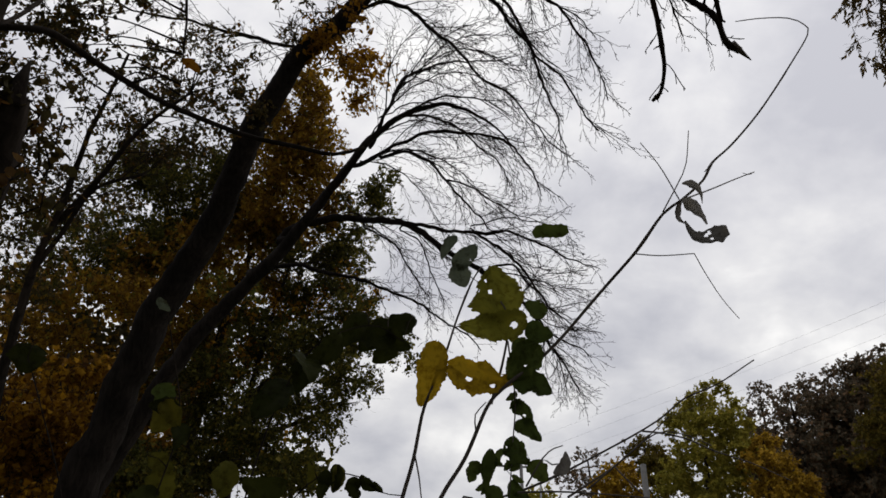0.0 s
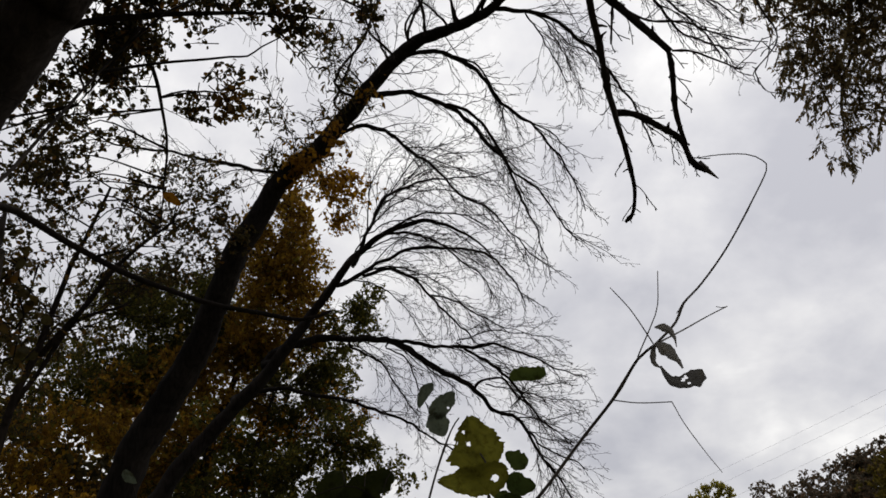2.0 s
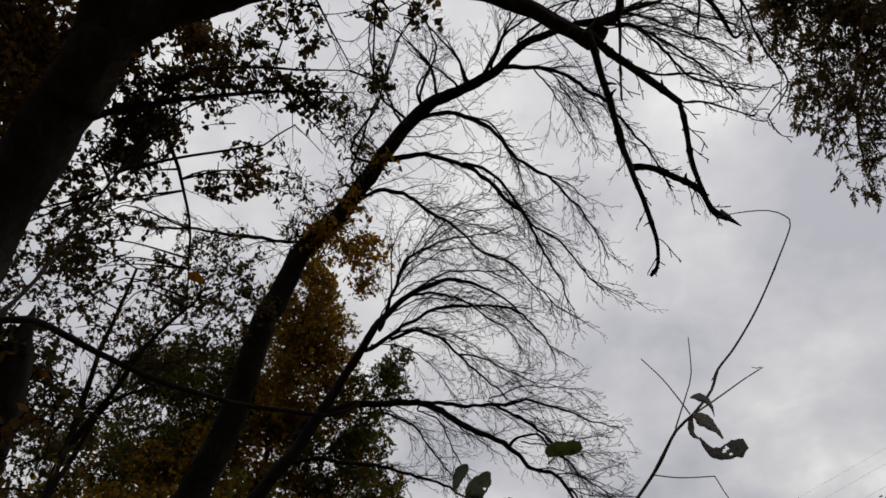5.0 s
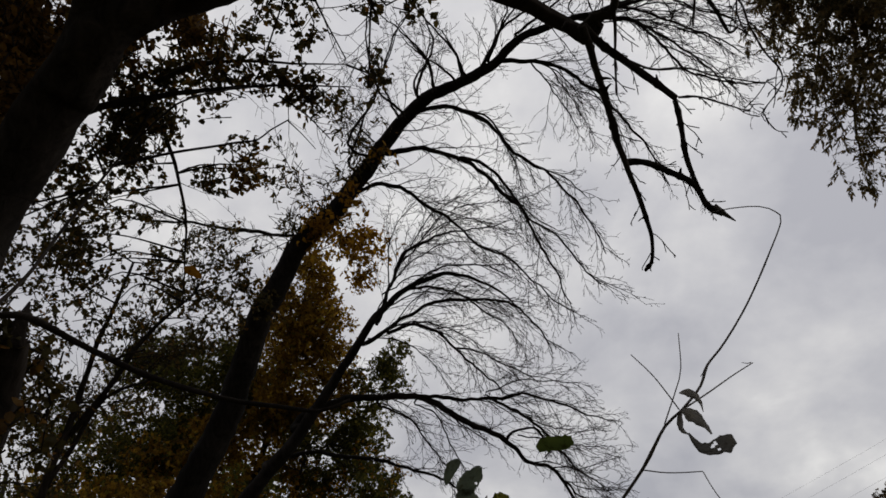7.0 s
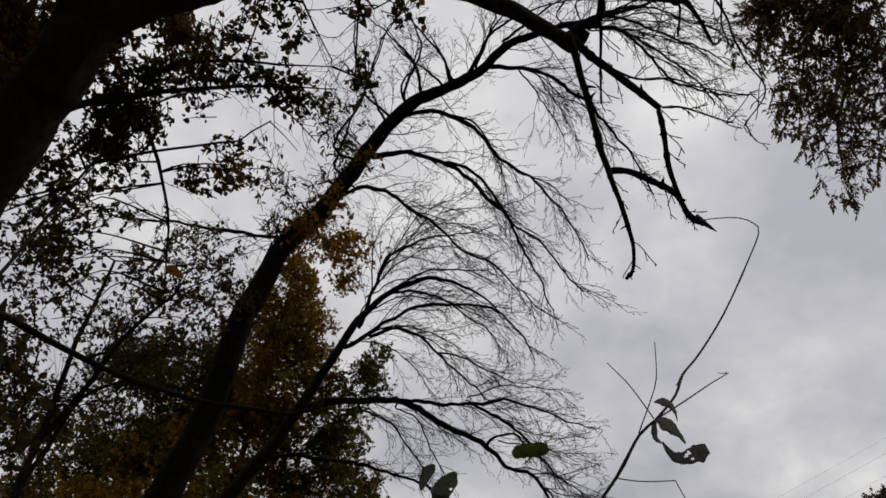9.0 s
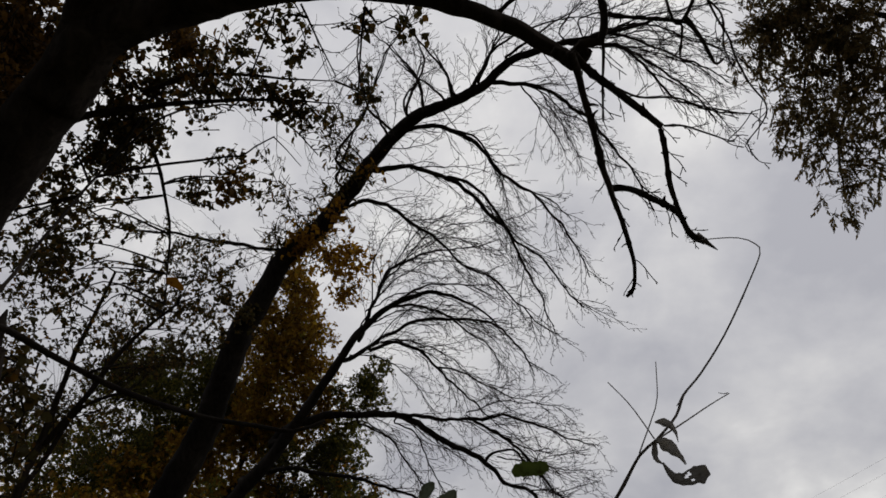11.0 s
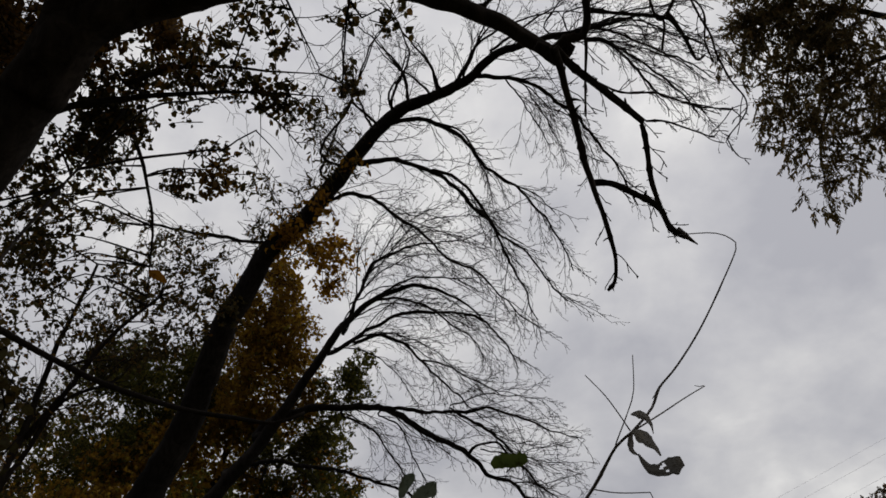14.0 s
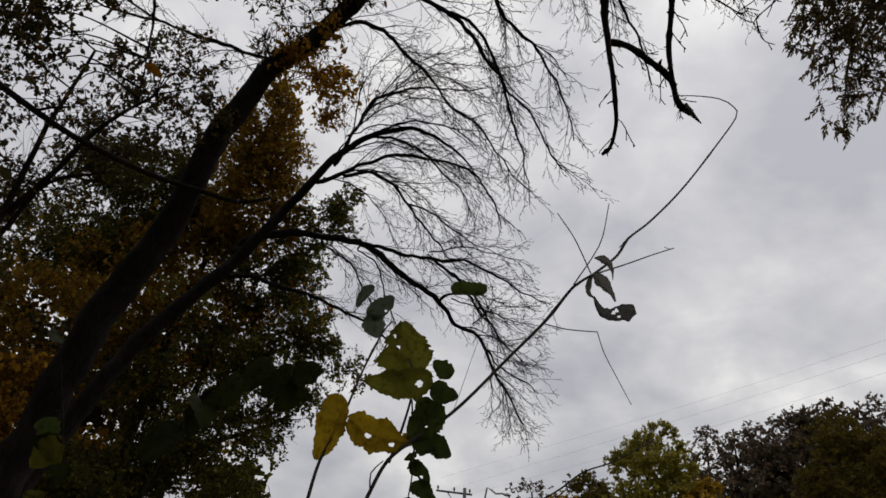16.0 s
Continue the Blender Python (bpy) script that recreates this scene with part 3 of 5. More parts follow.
    shoots += [[(0.11, 5.90, 8.37), (0.04, 5.62, 8.60), (-0.20, 5.36, 8.80), (-0.48, 5.15, 8.93)], [(0.41, 5.84, 8.41), (0.37, 5.64, 8.58), (0.17, 5.40, 8.77), (-0.03, 5.17, 8.94), (-0.16, 4.99, 9.06)], [(0.64, 5.77, 8.45), (0.86, 5.49, 8.66), (1.07, 5.23, 8.82), (1.18, 4.94, 9.00)]]
    shoots += [[(-0.06, 5.96, 8.31), (-0.10, 5.80, 8.45), (0.04, 5.62, 8.60), (0.12, 5.41, 8.76)], [(-0.29, 6.01, 8.12), (-0.44, 5.75, 8.35), (-0.46, 5.43, 8.61)], [(-0.92, 6.35, 7.88), (-0.65, 5.98, 8.27), (-0.21, 5.39, 8.77), (-0.03, 5.19, 8.92)]]
    shoots += [[(0.73, 5.70, 8.50), (0.94, 5.42, 8.70), (1.43, 5.22, 8.77), (2.01, 5.10, 8.72)], [(1.05, 5.49, 8.63), (1.55, 5.20, 8.76), (1.90, 5.02, 8.81)], [(-0.07, 5.78, 8.19), (-0.03, 5.63, 8.31), (0.09, 5.44, 8.47), (0.12, 5.31, 8.57), (0.03, 5.09, 8.73), (-0.09, 4.91, 8.85)]]
    shoots += [[(0.11, 5.73, 8.23), (0.05, 5.53, 8.40), (-0.09, 5.33, 8.55), (-0.22, 5.17, 8.67)], [(0.62, 5.74, 8.46), (0.83, 5.55, 8.59), (0.94, 5.34, 8.74), (1.03, 5.10, 8.90)], [(0.33, 5.75, 8.33), (0.19, 5.64, 8.44), (-0.01, 5.51, 8.54), (-0.17, 5.35, 8.66)]]
    shoots += [[(0.43, 5.70, 8.37), (0.37, 5.57, 8.48), (0.25, 5.38, 8.64), (0.16, 5.29, 8.71)], [(-0.82, 5.85, 7.66), (-0.58, 5.61, 7.91), (-0.40, 5.36, 8.14), (-0.23, 5.10, 8.34), (-0.02, 4.90, 8.50), (0.14, 4.70, 8.63)], [(-0.26, 5.76, 7.93), (-0.47, 5.56, 8.09), (-0.54, 5.35, 8.26), (-0.52, 5.12, 8.44), (-0.42, 4.85, 8.64), (-0.35, 4.69, 8.75)]]
    for points in shoots:
        foot = min(trunk, key=lambda q: (q - Vector(points[0])).length)
        path, _ = limb(root, "shoot", [tuple(foot)] + points, 0.018, 0.004, TWIG, 6, 0.1, 0.06, 1.0, 0.04)
        sprays(wood, rng, path, 0.13, 0.55, 0.0042, 0.0, (0, 0, 0.1), 3, 0.12, (25, 65))
    sprays(wood, rng, trunk[len(trunk) // 2:], 0.085, 0.6, 0.0046, 0.1, (0.1, 0, 0.25), 3, 0.05, (30, 75))
    sprays(wood, rng, trunk[int(len(trunk) * 0.6):], 0.16, 1.05, 0.007, -0.1, (-0.15, 0, 0.3), 3, 0.02, (35, 80))
    part("twig_growth", wood.mesh("twig_growth"), TWIG, root, "fine bare twigs", "stuff")
    small = Wood()
    nrng = np.random.default_rng(5)
    crown(root, small, nrng, [
        ((-1.22, 6.57, 7.45), 0.28, 0.31, 0.35), ((-1.42, 6.28, 7.71), 0.43, 0.49, 0.2), ((-0.85, 6.07, 8.03), 0.49, 0.43, 0.2), ((-0.98, 5.76, 8.15), 0.37, 0.30, 0.2), ((-1.64, 6.61, 7.30), 0.31, 0.31, 0.4), ((-0.69, 6.23, 7.74), 0.30, 0.37, 0.2),
    ], 0.075, LEAF_DARK, 6, "few remaining leaves along the trunk", trunk, 0.7, 0.33)
    crown(root, small, nrng, [((-0.95, 6.43, 7.42), 0.21, 0.21, 0.7), ((-1.23, 6.53, 7.18), 0.27, 0.24, 1.0), ((-0.61, 6.12, 7.79), 0.18, 0.18, 0.3)], 0.075, LEAF_AMBER, 6, "amber leaves along the trunk", trunk, 0.5, 0.5, "amber_leaves")
    part("leafy_growth", small.mesh("leafy_growth"), TWIG, root, "", "stuff")


bare_tree()


# ---- the big near tree that arches overhead ----
def near_tree():
    rng = random.Random(21)
    root = tree_root("overhanging_tree", "thick dark tree arching overhead with broken hanging branches")
    wood = Wood()
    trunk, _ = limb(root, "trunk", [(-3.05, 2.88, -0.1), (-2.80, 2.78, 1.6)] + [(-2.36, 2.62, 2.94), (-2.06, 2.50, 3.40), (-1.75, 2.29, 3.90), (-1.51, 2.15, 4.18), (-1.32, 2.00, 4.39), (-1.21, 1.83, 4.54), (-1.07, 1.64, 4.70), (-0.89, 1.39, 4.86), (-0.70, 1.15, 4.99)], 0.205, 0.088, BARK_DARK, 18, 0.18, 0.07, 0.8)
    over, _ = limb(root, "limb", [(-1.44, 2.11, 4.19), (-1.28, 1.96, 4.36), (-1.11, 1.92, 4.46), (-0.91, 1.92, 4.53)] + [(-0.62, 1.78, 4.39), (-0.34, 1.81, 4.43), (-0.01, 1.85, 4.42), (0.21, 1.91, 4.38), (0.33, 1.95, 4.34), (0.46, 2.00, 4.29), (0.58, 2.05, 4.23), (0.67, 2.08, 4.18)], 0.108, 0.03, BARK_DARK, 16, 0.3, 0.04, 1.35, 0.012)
    hanging = []
    hanging += [([(0.60, 1.87, 3.97), (0.62, 1.94, 3.91), (0.65, 2.04, 3.83), (0.67, 2.13, 3.73), (0.71, 2.24, 3.61), (0.74, 2.30, 3.52), (0.77, 2.37, 3.44), (0.78, 2.42, 3.37), (0.77, 2.46, 3.31), (0.74, 2.49, 3.29)], 0.0175, 0.0065)]
    hanging += [([(0.61, 1.90, 4.01), (0.68, 1.96, 3.96), (0.76, 2.00, 3.89), (0.84, 2.05, 3.83), (0.91, 2.09, 3.76)], 0.022, 0.013)]
    hanging += [([(0.85, 1.96, 3.62), (0.86, 2.00, 3.57), (0.87, 2.08, 3.49), (0.89, 2.13, 3.42), (0.91, 2.17, 3.38)], 0.012, 0.0095)]
    hanging += [([(0.73, 2.31, 3.68), (0.80, 2.30, 3.66), (0.91, 2.32, 3.60), (0.97, 2.34, 3.55), (1.01, 2.38, 3.48), (1.06, 2.39, 3.44)], 0.0155, 0.0145)]
    hanging += [([(0.93, 2.12, 3.80), (1.00, 2.11, 3.78), (1.07, 2.11, 3.74), (1.16, 2.12, 3.69), (1.19, 2.10, 3.70)], 0.005, 0.002)]
    hanging += [([(0.61, 1.95, 4.05), (0.67, 1.91, 4.06), (0.73, 1.89, 4.06), (0.74, 1.80, 4.12), (0.70, 1.72, 4.18)], 0.02, 0.012)]
    hanging += [([(0.73, 1.87, 4.07), (0.74, 1.93, 4.02), (0.73, 2.02, 3.96), (0.72, 2.13, 3.86)], 0.008, 0.004)]
    hanging += [([(0.75, 1.87, 4.19), (0.88, 1.87, 4.15), (1.02, 1.87, 4.11), (1.05, 1.85, 4.11), (1.08, 1.78, 4.14), (1.11, 1.71, 4.18)], 0.009, 0.008)]
    hanging += [([(0.96, 1.76, 4.20), (1.01, 1.87, 4.11), (1.04, 1.88, 4.09), (1.03, 1.97, 4.03)], 0.008, 0.004)]
    hanging += [([(1.05, 1.85, 4.11), (1.11, 1.91, 4.04), (1.15, 1.97, 3.97), (1.18, 1.95, 3.97)], 0.012, 0.005)]
    hanging += [([(1.11, 1.76, 4.15), (1.16, 1.84, 4.07), (1.20, 1.89, 4.01), (1.22, 1.94, 3.96), (1.26, 2.00, 3.90), (1.32, 2.07, 3.79), (1.26, 2.17, 3.74), (1.26, 2.19, 3.72), (1.29, 2.22, 3.67), (1.33, 2.22, 3.65)], 0.006, 0.002)]
    hanging += [([(1.04, 1.75, 4.18), (1.17, 1.82, 4.08), (1.18, 1.91, 4.00), (1.21, 1.97, 3.94)], 0.006, 0.003)]
    hanging += [([(0.42, 2.29, 4.83), (0.51, 2.22, 4.86), (0.66, 2.18, 4.87)], 0.012, 0.008)]
    hanging += [([(0.76, 2.08, 4.03), (0.87, 2.11, 3.97), (1.01, 2.10, 3.93), (1.09, 2.10, 3.88), (1.22, 2.10, 3.82), (1.29, 2.09, 3.79)], 0.006, 0.002)]
    for points, a, b in hanging:
        path, branch = limb(root, "hanging_branch", points, a * 0.84, b * 0.85, BARK_DARK, 9, 0.5, 0.012, 1.0, 0.011, knobs=0.12)
        spray = Wood()
        sprays(spray, rng, path, 0.07, 0.16, 0.0015, 0.1, (0.2, 0, 0), 2, 0.1, (25, 65))
        # short stubby spurs
        sprays(spray, rng, path, 0.05, 0.022, 0.0026, -0.1, (0, 0, 0), 1, 0.05, (40, 85))
        part("twig_spray", spray.mesh("twig_spray"), TWIG, branch, "", "stuff")
    knot = Wood()
    knot.add(curve_through([(0.56, 1.96, 4.11), (0.60, 1.98, 4.09), (0.63, 1.99, 4.07), (0.66, 1.98, 4.07), (0.69, 1.95, 4.09)], 0.008), [0.02 + 0.014 * max(0.0, math.sin(math.pi * k / 24)) for k in range(60)], 16, 0.45)
    part("knot", knot.mesh("knot"), BARK_DARK, root, "swollen knot where branches part")
    # a splintered break at the end of one branch
    split = Wood()
    for points in ([(1.035, 2.385, 3.468), (1.06, 2.39, 3.44), (1.095, 2.40, 3.408)], [(1.03, 2.38, 3.475), (1.055, 2.385, 3.445), (1.078, 2.392, 3.42)]):
        split.add([Vector(q) for q in points], [0.0115, 0.0095, 0.002], 6)
    part("broken_end", split.mesh("broken_end"), STEM, root, "splintered branch end")
    leafy = []
    leafy += [([(-2.06, 2.94, 5.03), (-1.81, 2.96, 5.15), (-1.53, 3.01, 5.25), (-1.23, 3.06, 5.32), (-0.83, 3.13, 5.37), (-0.43, 3.21, 5.38)], 0.024)]
    leafy += [([(-1.52, 2.95, 5.30), (-1.27, 2.94, 5.40), (-0.97, 2.99, 5.45), (-0.75, 3.05, 5.46), (-0.45, 3.10, 5.46)], 0.016)]
    leafy += [([(-1.64, 3.32, 5.49), (-1.63, 3.45, 5.38), (-1.60, 3.57, 5.28), (-1.59, 3.72, 5.14), (-1.59, 3.84, 5.01), (-1.63, 3.99, 4.82), (-1.67, 4.13, 4.62)], 0.014)]
    leafy += [([(-1.54, 3.05, 5.21), (-1.71, 3.16, 5.04), (-1.89, 3.26, 4.84)], 0.012)]
    leafy += [([(-0.86, 3.17, 5.33), (-0.72, 3.29, 5.27), (-0.60, 3.42, 5.17)], 0.006)]
    leafy += [([(-0.50, 2.29, 5.05), (-0.44, 2.45, 4.95), (-0.37, 2.59, 4.85)], 0.006)]
    leafy += [([(-0.19, 2.34, 5.05), (-0.24, 2.52, 4.92), (-0.28, 2.71, 4.77)], 0.006)]
    lines = []
    for points, r in leafy:
        path, _ = limb(root, "branch", points, r, 0.003, BARK_DARK, 8, 0.15, 0.08, 1.0, 0.01)
        twigs(wood, rng, path, 0.004, 10, 0.4, 0.05, 2, None, 0.1, (30, 70), 3, 5)
        lines += path
    part("twig_growth", wood.mesh("twig_growth"), TWIG, root, "thin bare twigs", "stuff")
    nrng = np.random.default_rng(6)
    small = Wood()
    drab = []
    drab += [((-1.60, 2.98, 5.50), 0.46, 0.27, 2.0), ((-1.93, 3.38, 5.44), 0.34, 0.23, 1.1), ((-1.10, 3.13, 5.44), 0.42, 0.16, 0.8), ((-0.63, 3.15, 5.40), 0.28, 0.14, 0.9), ((-2.38, 3.95, 5.39), 0.46, 0.42, 0.42), ((-0.70, 2.54, 5.21), 0.28, 0.17, 0.6)]
    drab += [((-1.30, 3.81, 5.45), 0.29, 0.21, 0.7), ((-1.74, 3.32, 5.30), 0.29, 0.22, 0.9), ((-0.04, 2.38, 5.03), 0.20, 0.09, 0.5), ((-1.03, 2.83, 5.55), 0.21, 0.17, 0.4), ((-1.90, 3.65, 5.36), 0.19, 0.16, 0.4), ((-2.79, 4.49, 5.33), 0.45, 0.32, 0.4)]
    drab += [((-0.30, 2.46, 5.08), 0.18, 0.12, 0.25), ((-0.32, 3.15, 5.44), 0.16, 0.17, 0.6), ((-2.03, 3.25, 5.07), 0.32, 0.25, 0.42), ((-2.38, 3.70, 5.03), 0.31, 0.23, 0.4), ((-2.61, 4.0, 5.17), 0.2, 0.2, 0.2), ((-2.42, 4.22, 5.05), 0.22, 0.2, 0.22)]
    drab += [((-2.46, 4.32, 4.9), 0.16, 0.14, 0.2), ((-2.33, 4.06, 5.29), 0.14, 0.2, 0.18), ((-2.64, 3.87, 5.29), 0.2, 0.2, 0.2), ((-2.39, 4.6, 4.93), 0.1, 0.1, 0.14)]
    crown(root, small, nrng, drab, 0.037, LEAF_DARK, 9, "dark drab autumn leaves", lines, fat=0.78)
    crown(root, small, nrng, [((-2.93, 3.04, 5.84), 0.58, 0.96, 2.2), ((-3.59, 3.74, 5.52), 0.54, 0.54, 1.7), ((-2.16, 2.64, 5.23), 0.24, 0.52, 1.6), ((-2.17, 2.77, 5.78), 0.34, 0.23, 1.5), ((-1.46, 3.29, 6.11), 0.40, 0.28, 0.6), ((-2.27, 2.52, 5.90), 0.46, 0.30, 1.9), ((-3.40, 3.79, 4.79), 0.37, 0.25, 1.3), ((-3.52, 3.98, 4.41), 0.33, 0.25, 0.9), ((-1.18, 3.63, 5.24), 0.12, 0.12, 1.2), ((-1.58, 2.75, 5.42), 0.2, 0.16, 1.6), ((-1.36, 2.74, 5.51), 0.22, 0.14, 1.3), ((-1.16, 2.85, 5.49), 0.2, 0.14, 0.7)], 0.055, LEAF_BROWN, 8, "rusty brown leaves", lines, name="rusty_crown", even=0.5)
    crown(root, small, nrng, [((-2.10, 2.31, 3.24), 0.2, 0.2, 1.6), ((-2.06, 2.43, 3.11), 0.22, 0.2, 1.6), ((-1.96, 2.49, 2.91), 0.22, 0.2, 1.6), ((-2.14, 2.46, 2.96), 0.25, 0.3, 1.6)], 0.04, LEAF_DARK, 8, "dark leaves clinging to the lower trunk", trunk, name="clinging_leaves", thick=0.004, even=0.5)
    part("leafy_growth", small.mesh("leafy_growth"), TWIG, root, "", "stuff")


near_tree()


def side_trunk():
    root = tree_root("leaning_tree", "dark leaning trunk at the edge of the thicket")
    path, _ = limb(root, "trunk", [(-4.1, 2.2, -0.1), (-3.8, 2.25, 1.6)] + [(-2.87, 2.41, 4.27), (-2.57, 2.14, 4.75), (-2.32, 2.02, 5.00), (-2.09, 1.92, 5.19), (-1.82, 1.75, 5.41), (-1.50, 1.49, 5.65)], 0.22, 0.1, BARK_DARK, 14, 0.14)
    w = Wood()
    twigs(w, random.Random(4), path, 0.006, 16, 0.8, 0.0, 2, None, 0.4, (30, 70), 4)
    part("twig_growth", w.mesh("twig_growth"), TWIG, root, "", "stuff")


side_trunk()


def snag():
    root = tree_root("dead_snag", "short dark broken dead trunk in the undergrowth")
    path, stem = limb(root, "trunk", [(-1.75, 2.5, -0.1), (-1.62, 2.35, 1.5)] + [(-1.60, 2.39, 2.53), (-1.55, 2.33, 2.73), (-1.49, 2.25, 2.93), (-1.43, 2.17, 3.10)], 0.1, 0.06, BARK_DARK, 12, 0.3, 0.05, 1.0, 0.02)
    w = Wood()
    w.add([path[-1] - Vector((0, 0, 0.05)), path[-1] + Vector((0.02, 0, 0.06)), path[-1] + Vector((0.03, 0, 0.14))], [0.045, 0.025, 0.004], 6, 0.4)
    part("broken_top", w.mesh("broken_top"), BARK_DARK, root, "splintered top")
    ivy = Wood()
    crown(root, ivy, np.random.default_rng(41), [((-1.46, 2.2, 3.03), 0.1, 0.14, 1.1), ((-1.5, 2.26, 2.8), 0.1, 0.16, 0.8), ((-1.58, 2.3, 2.45), 0.12, 0.2, 0.8)], 0.04, LEAF_BROWN, 7, "dark leaves clinging to the stump", path, fat=0.75, thick=0.004)
    crown(root, ivy, np.random.default_rng(42), [((-1.53, 2.13, 3.1), 0.09, 0.12, 1.5), ((-1.56, 2.19, 2.98), 0.11, 0.12, 1.5), ((-1.61, 2.23, 2.87), 0.13, 0.12, 1.6), ((-1.64, 2.26, 2.76), 0.14, 0.12, 1.6), ((-1.42, 2.34, 3.09), 0.09, 0.12, 0.7), ((-1.46, 2.41, 2.94), 0.11, 0.12, 0.7), ((-1.45, 2.15, 3.14), 0.08, 0.08, 1.2), ((-1.55, 2.31, 2.79), 0.1, 0.1, 1.2)], 0.042, LEAF_DARK, 7, "dark leaves crowding round the stump", path, fat=0.75, name="low_leaves", thick=0.004, even=0.5)
    part("leafy_growth", ivy.mesh("leafy_growth"), TWIG, root, "", "stuff")


snag()


# ---- the thicket behind ----
def leafy_tree(name, label, trunks, clumps, size, mat, seed, crown_label, extra=(), per=9, bark_mat=None, fat=0.55, hang=0.4, paired=False, simple=False):
    root = tree_root(name, label)
    rng, nrng = random.Random(seed), np.random.default_rng(seed)
    wood = Wood()
    lines = []
    for i, (points, r) in enumerate(trunks):
        path, _ = limb(root, "trunk" if i == 0 else "limb", points, r, 0.012, bark_mat or BARK_DARK, 10, 0.12, 0.15, 0.9, 0.02)
        twigs(wood, rng, path, 0.008, 14, 1.1, 0.0, 2, (0, 0, 0.3), 0.3, (30, 65), 4)
        lines += path[len(path) // 4:]
    crown(root, wood, nrng, clumps, size, mat, per, crown_label, lines, hang, fat, paired=paired, simple=simple)
    for k, (more, material_) in enumerate(extra):
        crown(root, wood, nrng, more, size, material_, per, "", lines, name="tinted_leaves", simple=simple)
    part("twig_growth", wood.mesh("twig_growth"), TWIG, root, "", "stuff")


sparse = []
sparse += [((-3.45, 5.37, 6.01), 0.59, 0.43, 0.27), ((-3.03, 5.70, 5.91), 0.59, 0.32, 0.34), ((-3.73, 6.20, 5.42), 0.62, 0.62, 0.29), ((-2.66, 5.91, 6.21), 0.50, 0.30, 0.25), ((-2.08, 6.08, 6.61), 0.40, 0.34, 0.22), ((-3.01, 6.49, 5.94), 0.58, 0.35, 0.34)]
sparse += [((-4.01, 6.94, 4.72), 0.54, 0.66, 0.25), ((-3.48, 6.86, 5.40), 0.48, 0.42, 0.31), ((-2.52, 6.51, 6.21), 0.47, 0.35, 0.42), ((-2.05, 6.71, 6.50), 0.36, 0.42, 0.42), ((-3.33, 5.04, 6.13), 0.58, 0.21, 0.37), ((-3.35, 5.87, 5.83), 0.66, 0.50, 0.22)]
sparse += [((-2.25, 5.96, 6.40), 0.66, 0.33, 0.22), ((-3.93, 5.86, 5.32), 0.83, 1.11, 0.29), ((-2.41, 7.05, 6.58), 0.3, 0.3, 0.65), ((-2.69, 7.32, 6.42), 0.36, 0.25, 0.65), ((-2.97, 7.11, 6.19), 0.3, 0.22, 0.65), ((-2.14, 6.93, 6.87), 0.2, 0.3, 0.65)]
sparse += [((-2.4, 6.33, 6.84), 0.34, 0.24, 0.40), ((-2.7, 6.69, 6.58), 0.3, 0.25, 0.36), ((-2.82, 6.1, 6.57), 0.22, 0.15, 0.36)]
leafy_tree("slender_tree", "slender tree with sparse dark leaves at the thicket edge",
    [([(-3.33, 7.18, -0.10), (-3.64, 7.20, 1.35), (-3.84, 6.93, 2.94), (-3.79, 6.70, 3.85), (-3.61, 6.48, 4.58), (-3.41, 6.32, 5.09), (-3.22, 6.10, 5.60), (-3.00, 5.91, 6.01), (-2.82, 5.74, 6.32)], 0.08),
     ([(-3.43, 6.37, 4.98), (-3.19, 6.33, 5.27), (-2.82, 6.18, 5.77), (-2.34, 6.09, 6.16)], 0.03), ([(-3.61, 6.49, 4.56), (-3.45, 6.45, 4.82), (-3.15, 6.34, 5.28), (-2.75, 6.40, 5.49)], 0.025)],
    sparse,
    0.048, LEAF_DARK, 31, "sparse dark leaves", fat=0.62, simple=True)
leafy_tree("rusty_tree", "slim tree with rusty orange foliage behind the trunks",
    [([(-4.01, 12.23, -0.77), (-4.12, 12.39, 1.62), (-3.82, 12.17, 4.25), (-3.36, 11.68, 6.21), (-2.79, 11.12, 7.68), (-2.35, 10.54, 8.76), (-1.98, 9.97, 9.62)], 0.12)],
    [((-2.35, 10.59, 8.69), 0.68, 1.17, 1.6), ((-2.70, 11.14, 7.69), 0.81, 0.81, 1.5), ((-3.53, 11.28, 6.98), 0.99, 0.90, 1.2), ((-4.00, 10.57, 6.90), 0.78, 0.69, 1.0), ((-1.91, 9.84, 8.98), 0.35, 0.52, 0.9), ((-4.52, 10.17, 6.08), 0.75, 0.58, 0.9)],
    0.068, LEAF_RUST, 32, "rusty orange leaves", simple=True, fat=0.65, extra=[([((-1.12, 8.98, 8.64), 0.40, 0.46, 1.25), ((-1.30, 8.84, 8.86), 0.34, 0.32, 0.9), ((-1.45, 8.22, 8.73), 0.30, 0.23, 0.5), ((-0.78, 8.92, 8.78), 0.2, 0.3, 0.35)], LEAF_AMBER), ([((-2.79, 10.62, 8.52), 0.72, 1.26, 1.2), ((-2.69, 11.33, 7.35), 0.81, 0.81, 1.1), ((-1.67, 10.67, 8.43), 0.35, 0.62, 0.7), ((-1.82, 11.17, 7.55), 0.40, 0.53, 1.0), ((-5.21, 10.80, 5.17), 1.21, 0.52, 1.4), ((-5.61, 10.46, 5.54), 0.95, 0.43, 0.9), ((-4.14, 11.56, 5.88), 0.72, 0.63, 1.2), ((-1.89, 10.19, 8.55), 0.43, 0.78, 0.9), ((-1.96, 10.71, 7.70), 0.52, 0.78, 1.0), ((-1.97, 9.78, 9.10), 0.39, 0.52, 1.2)], LEAF_RUST)])
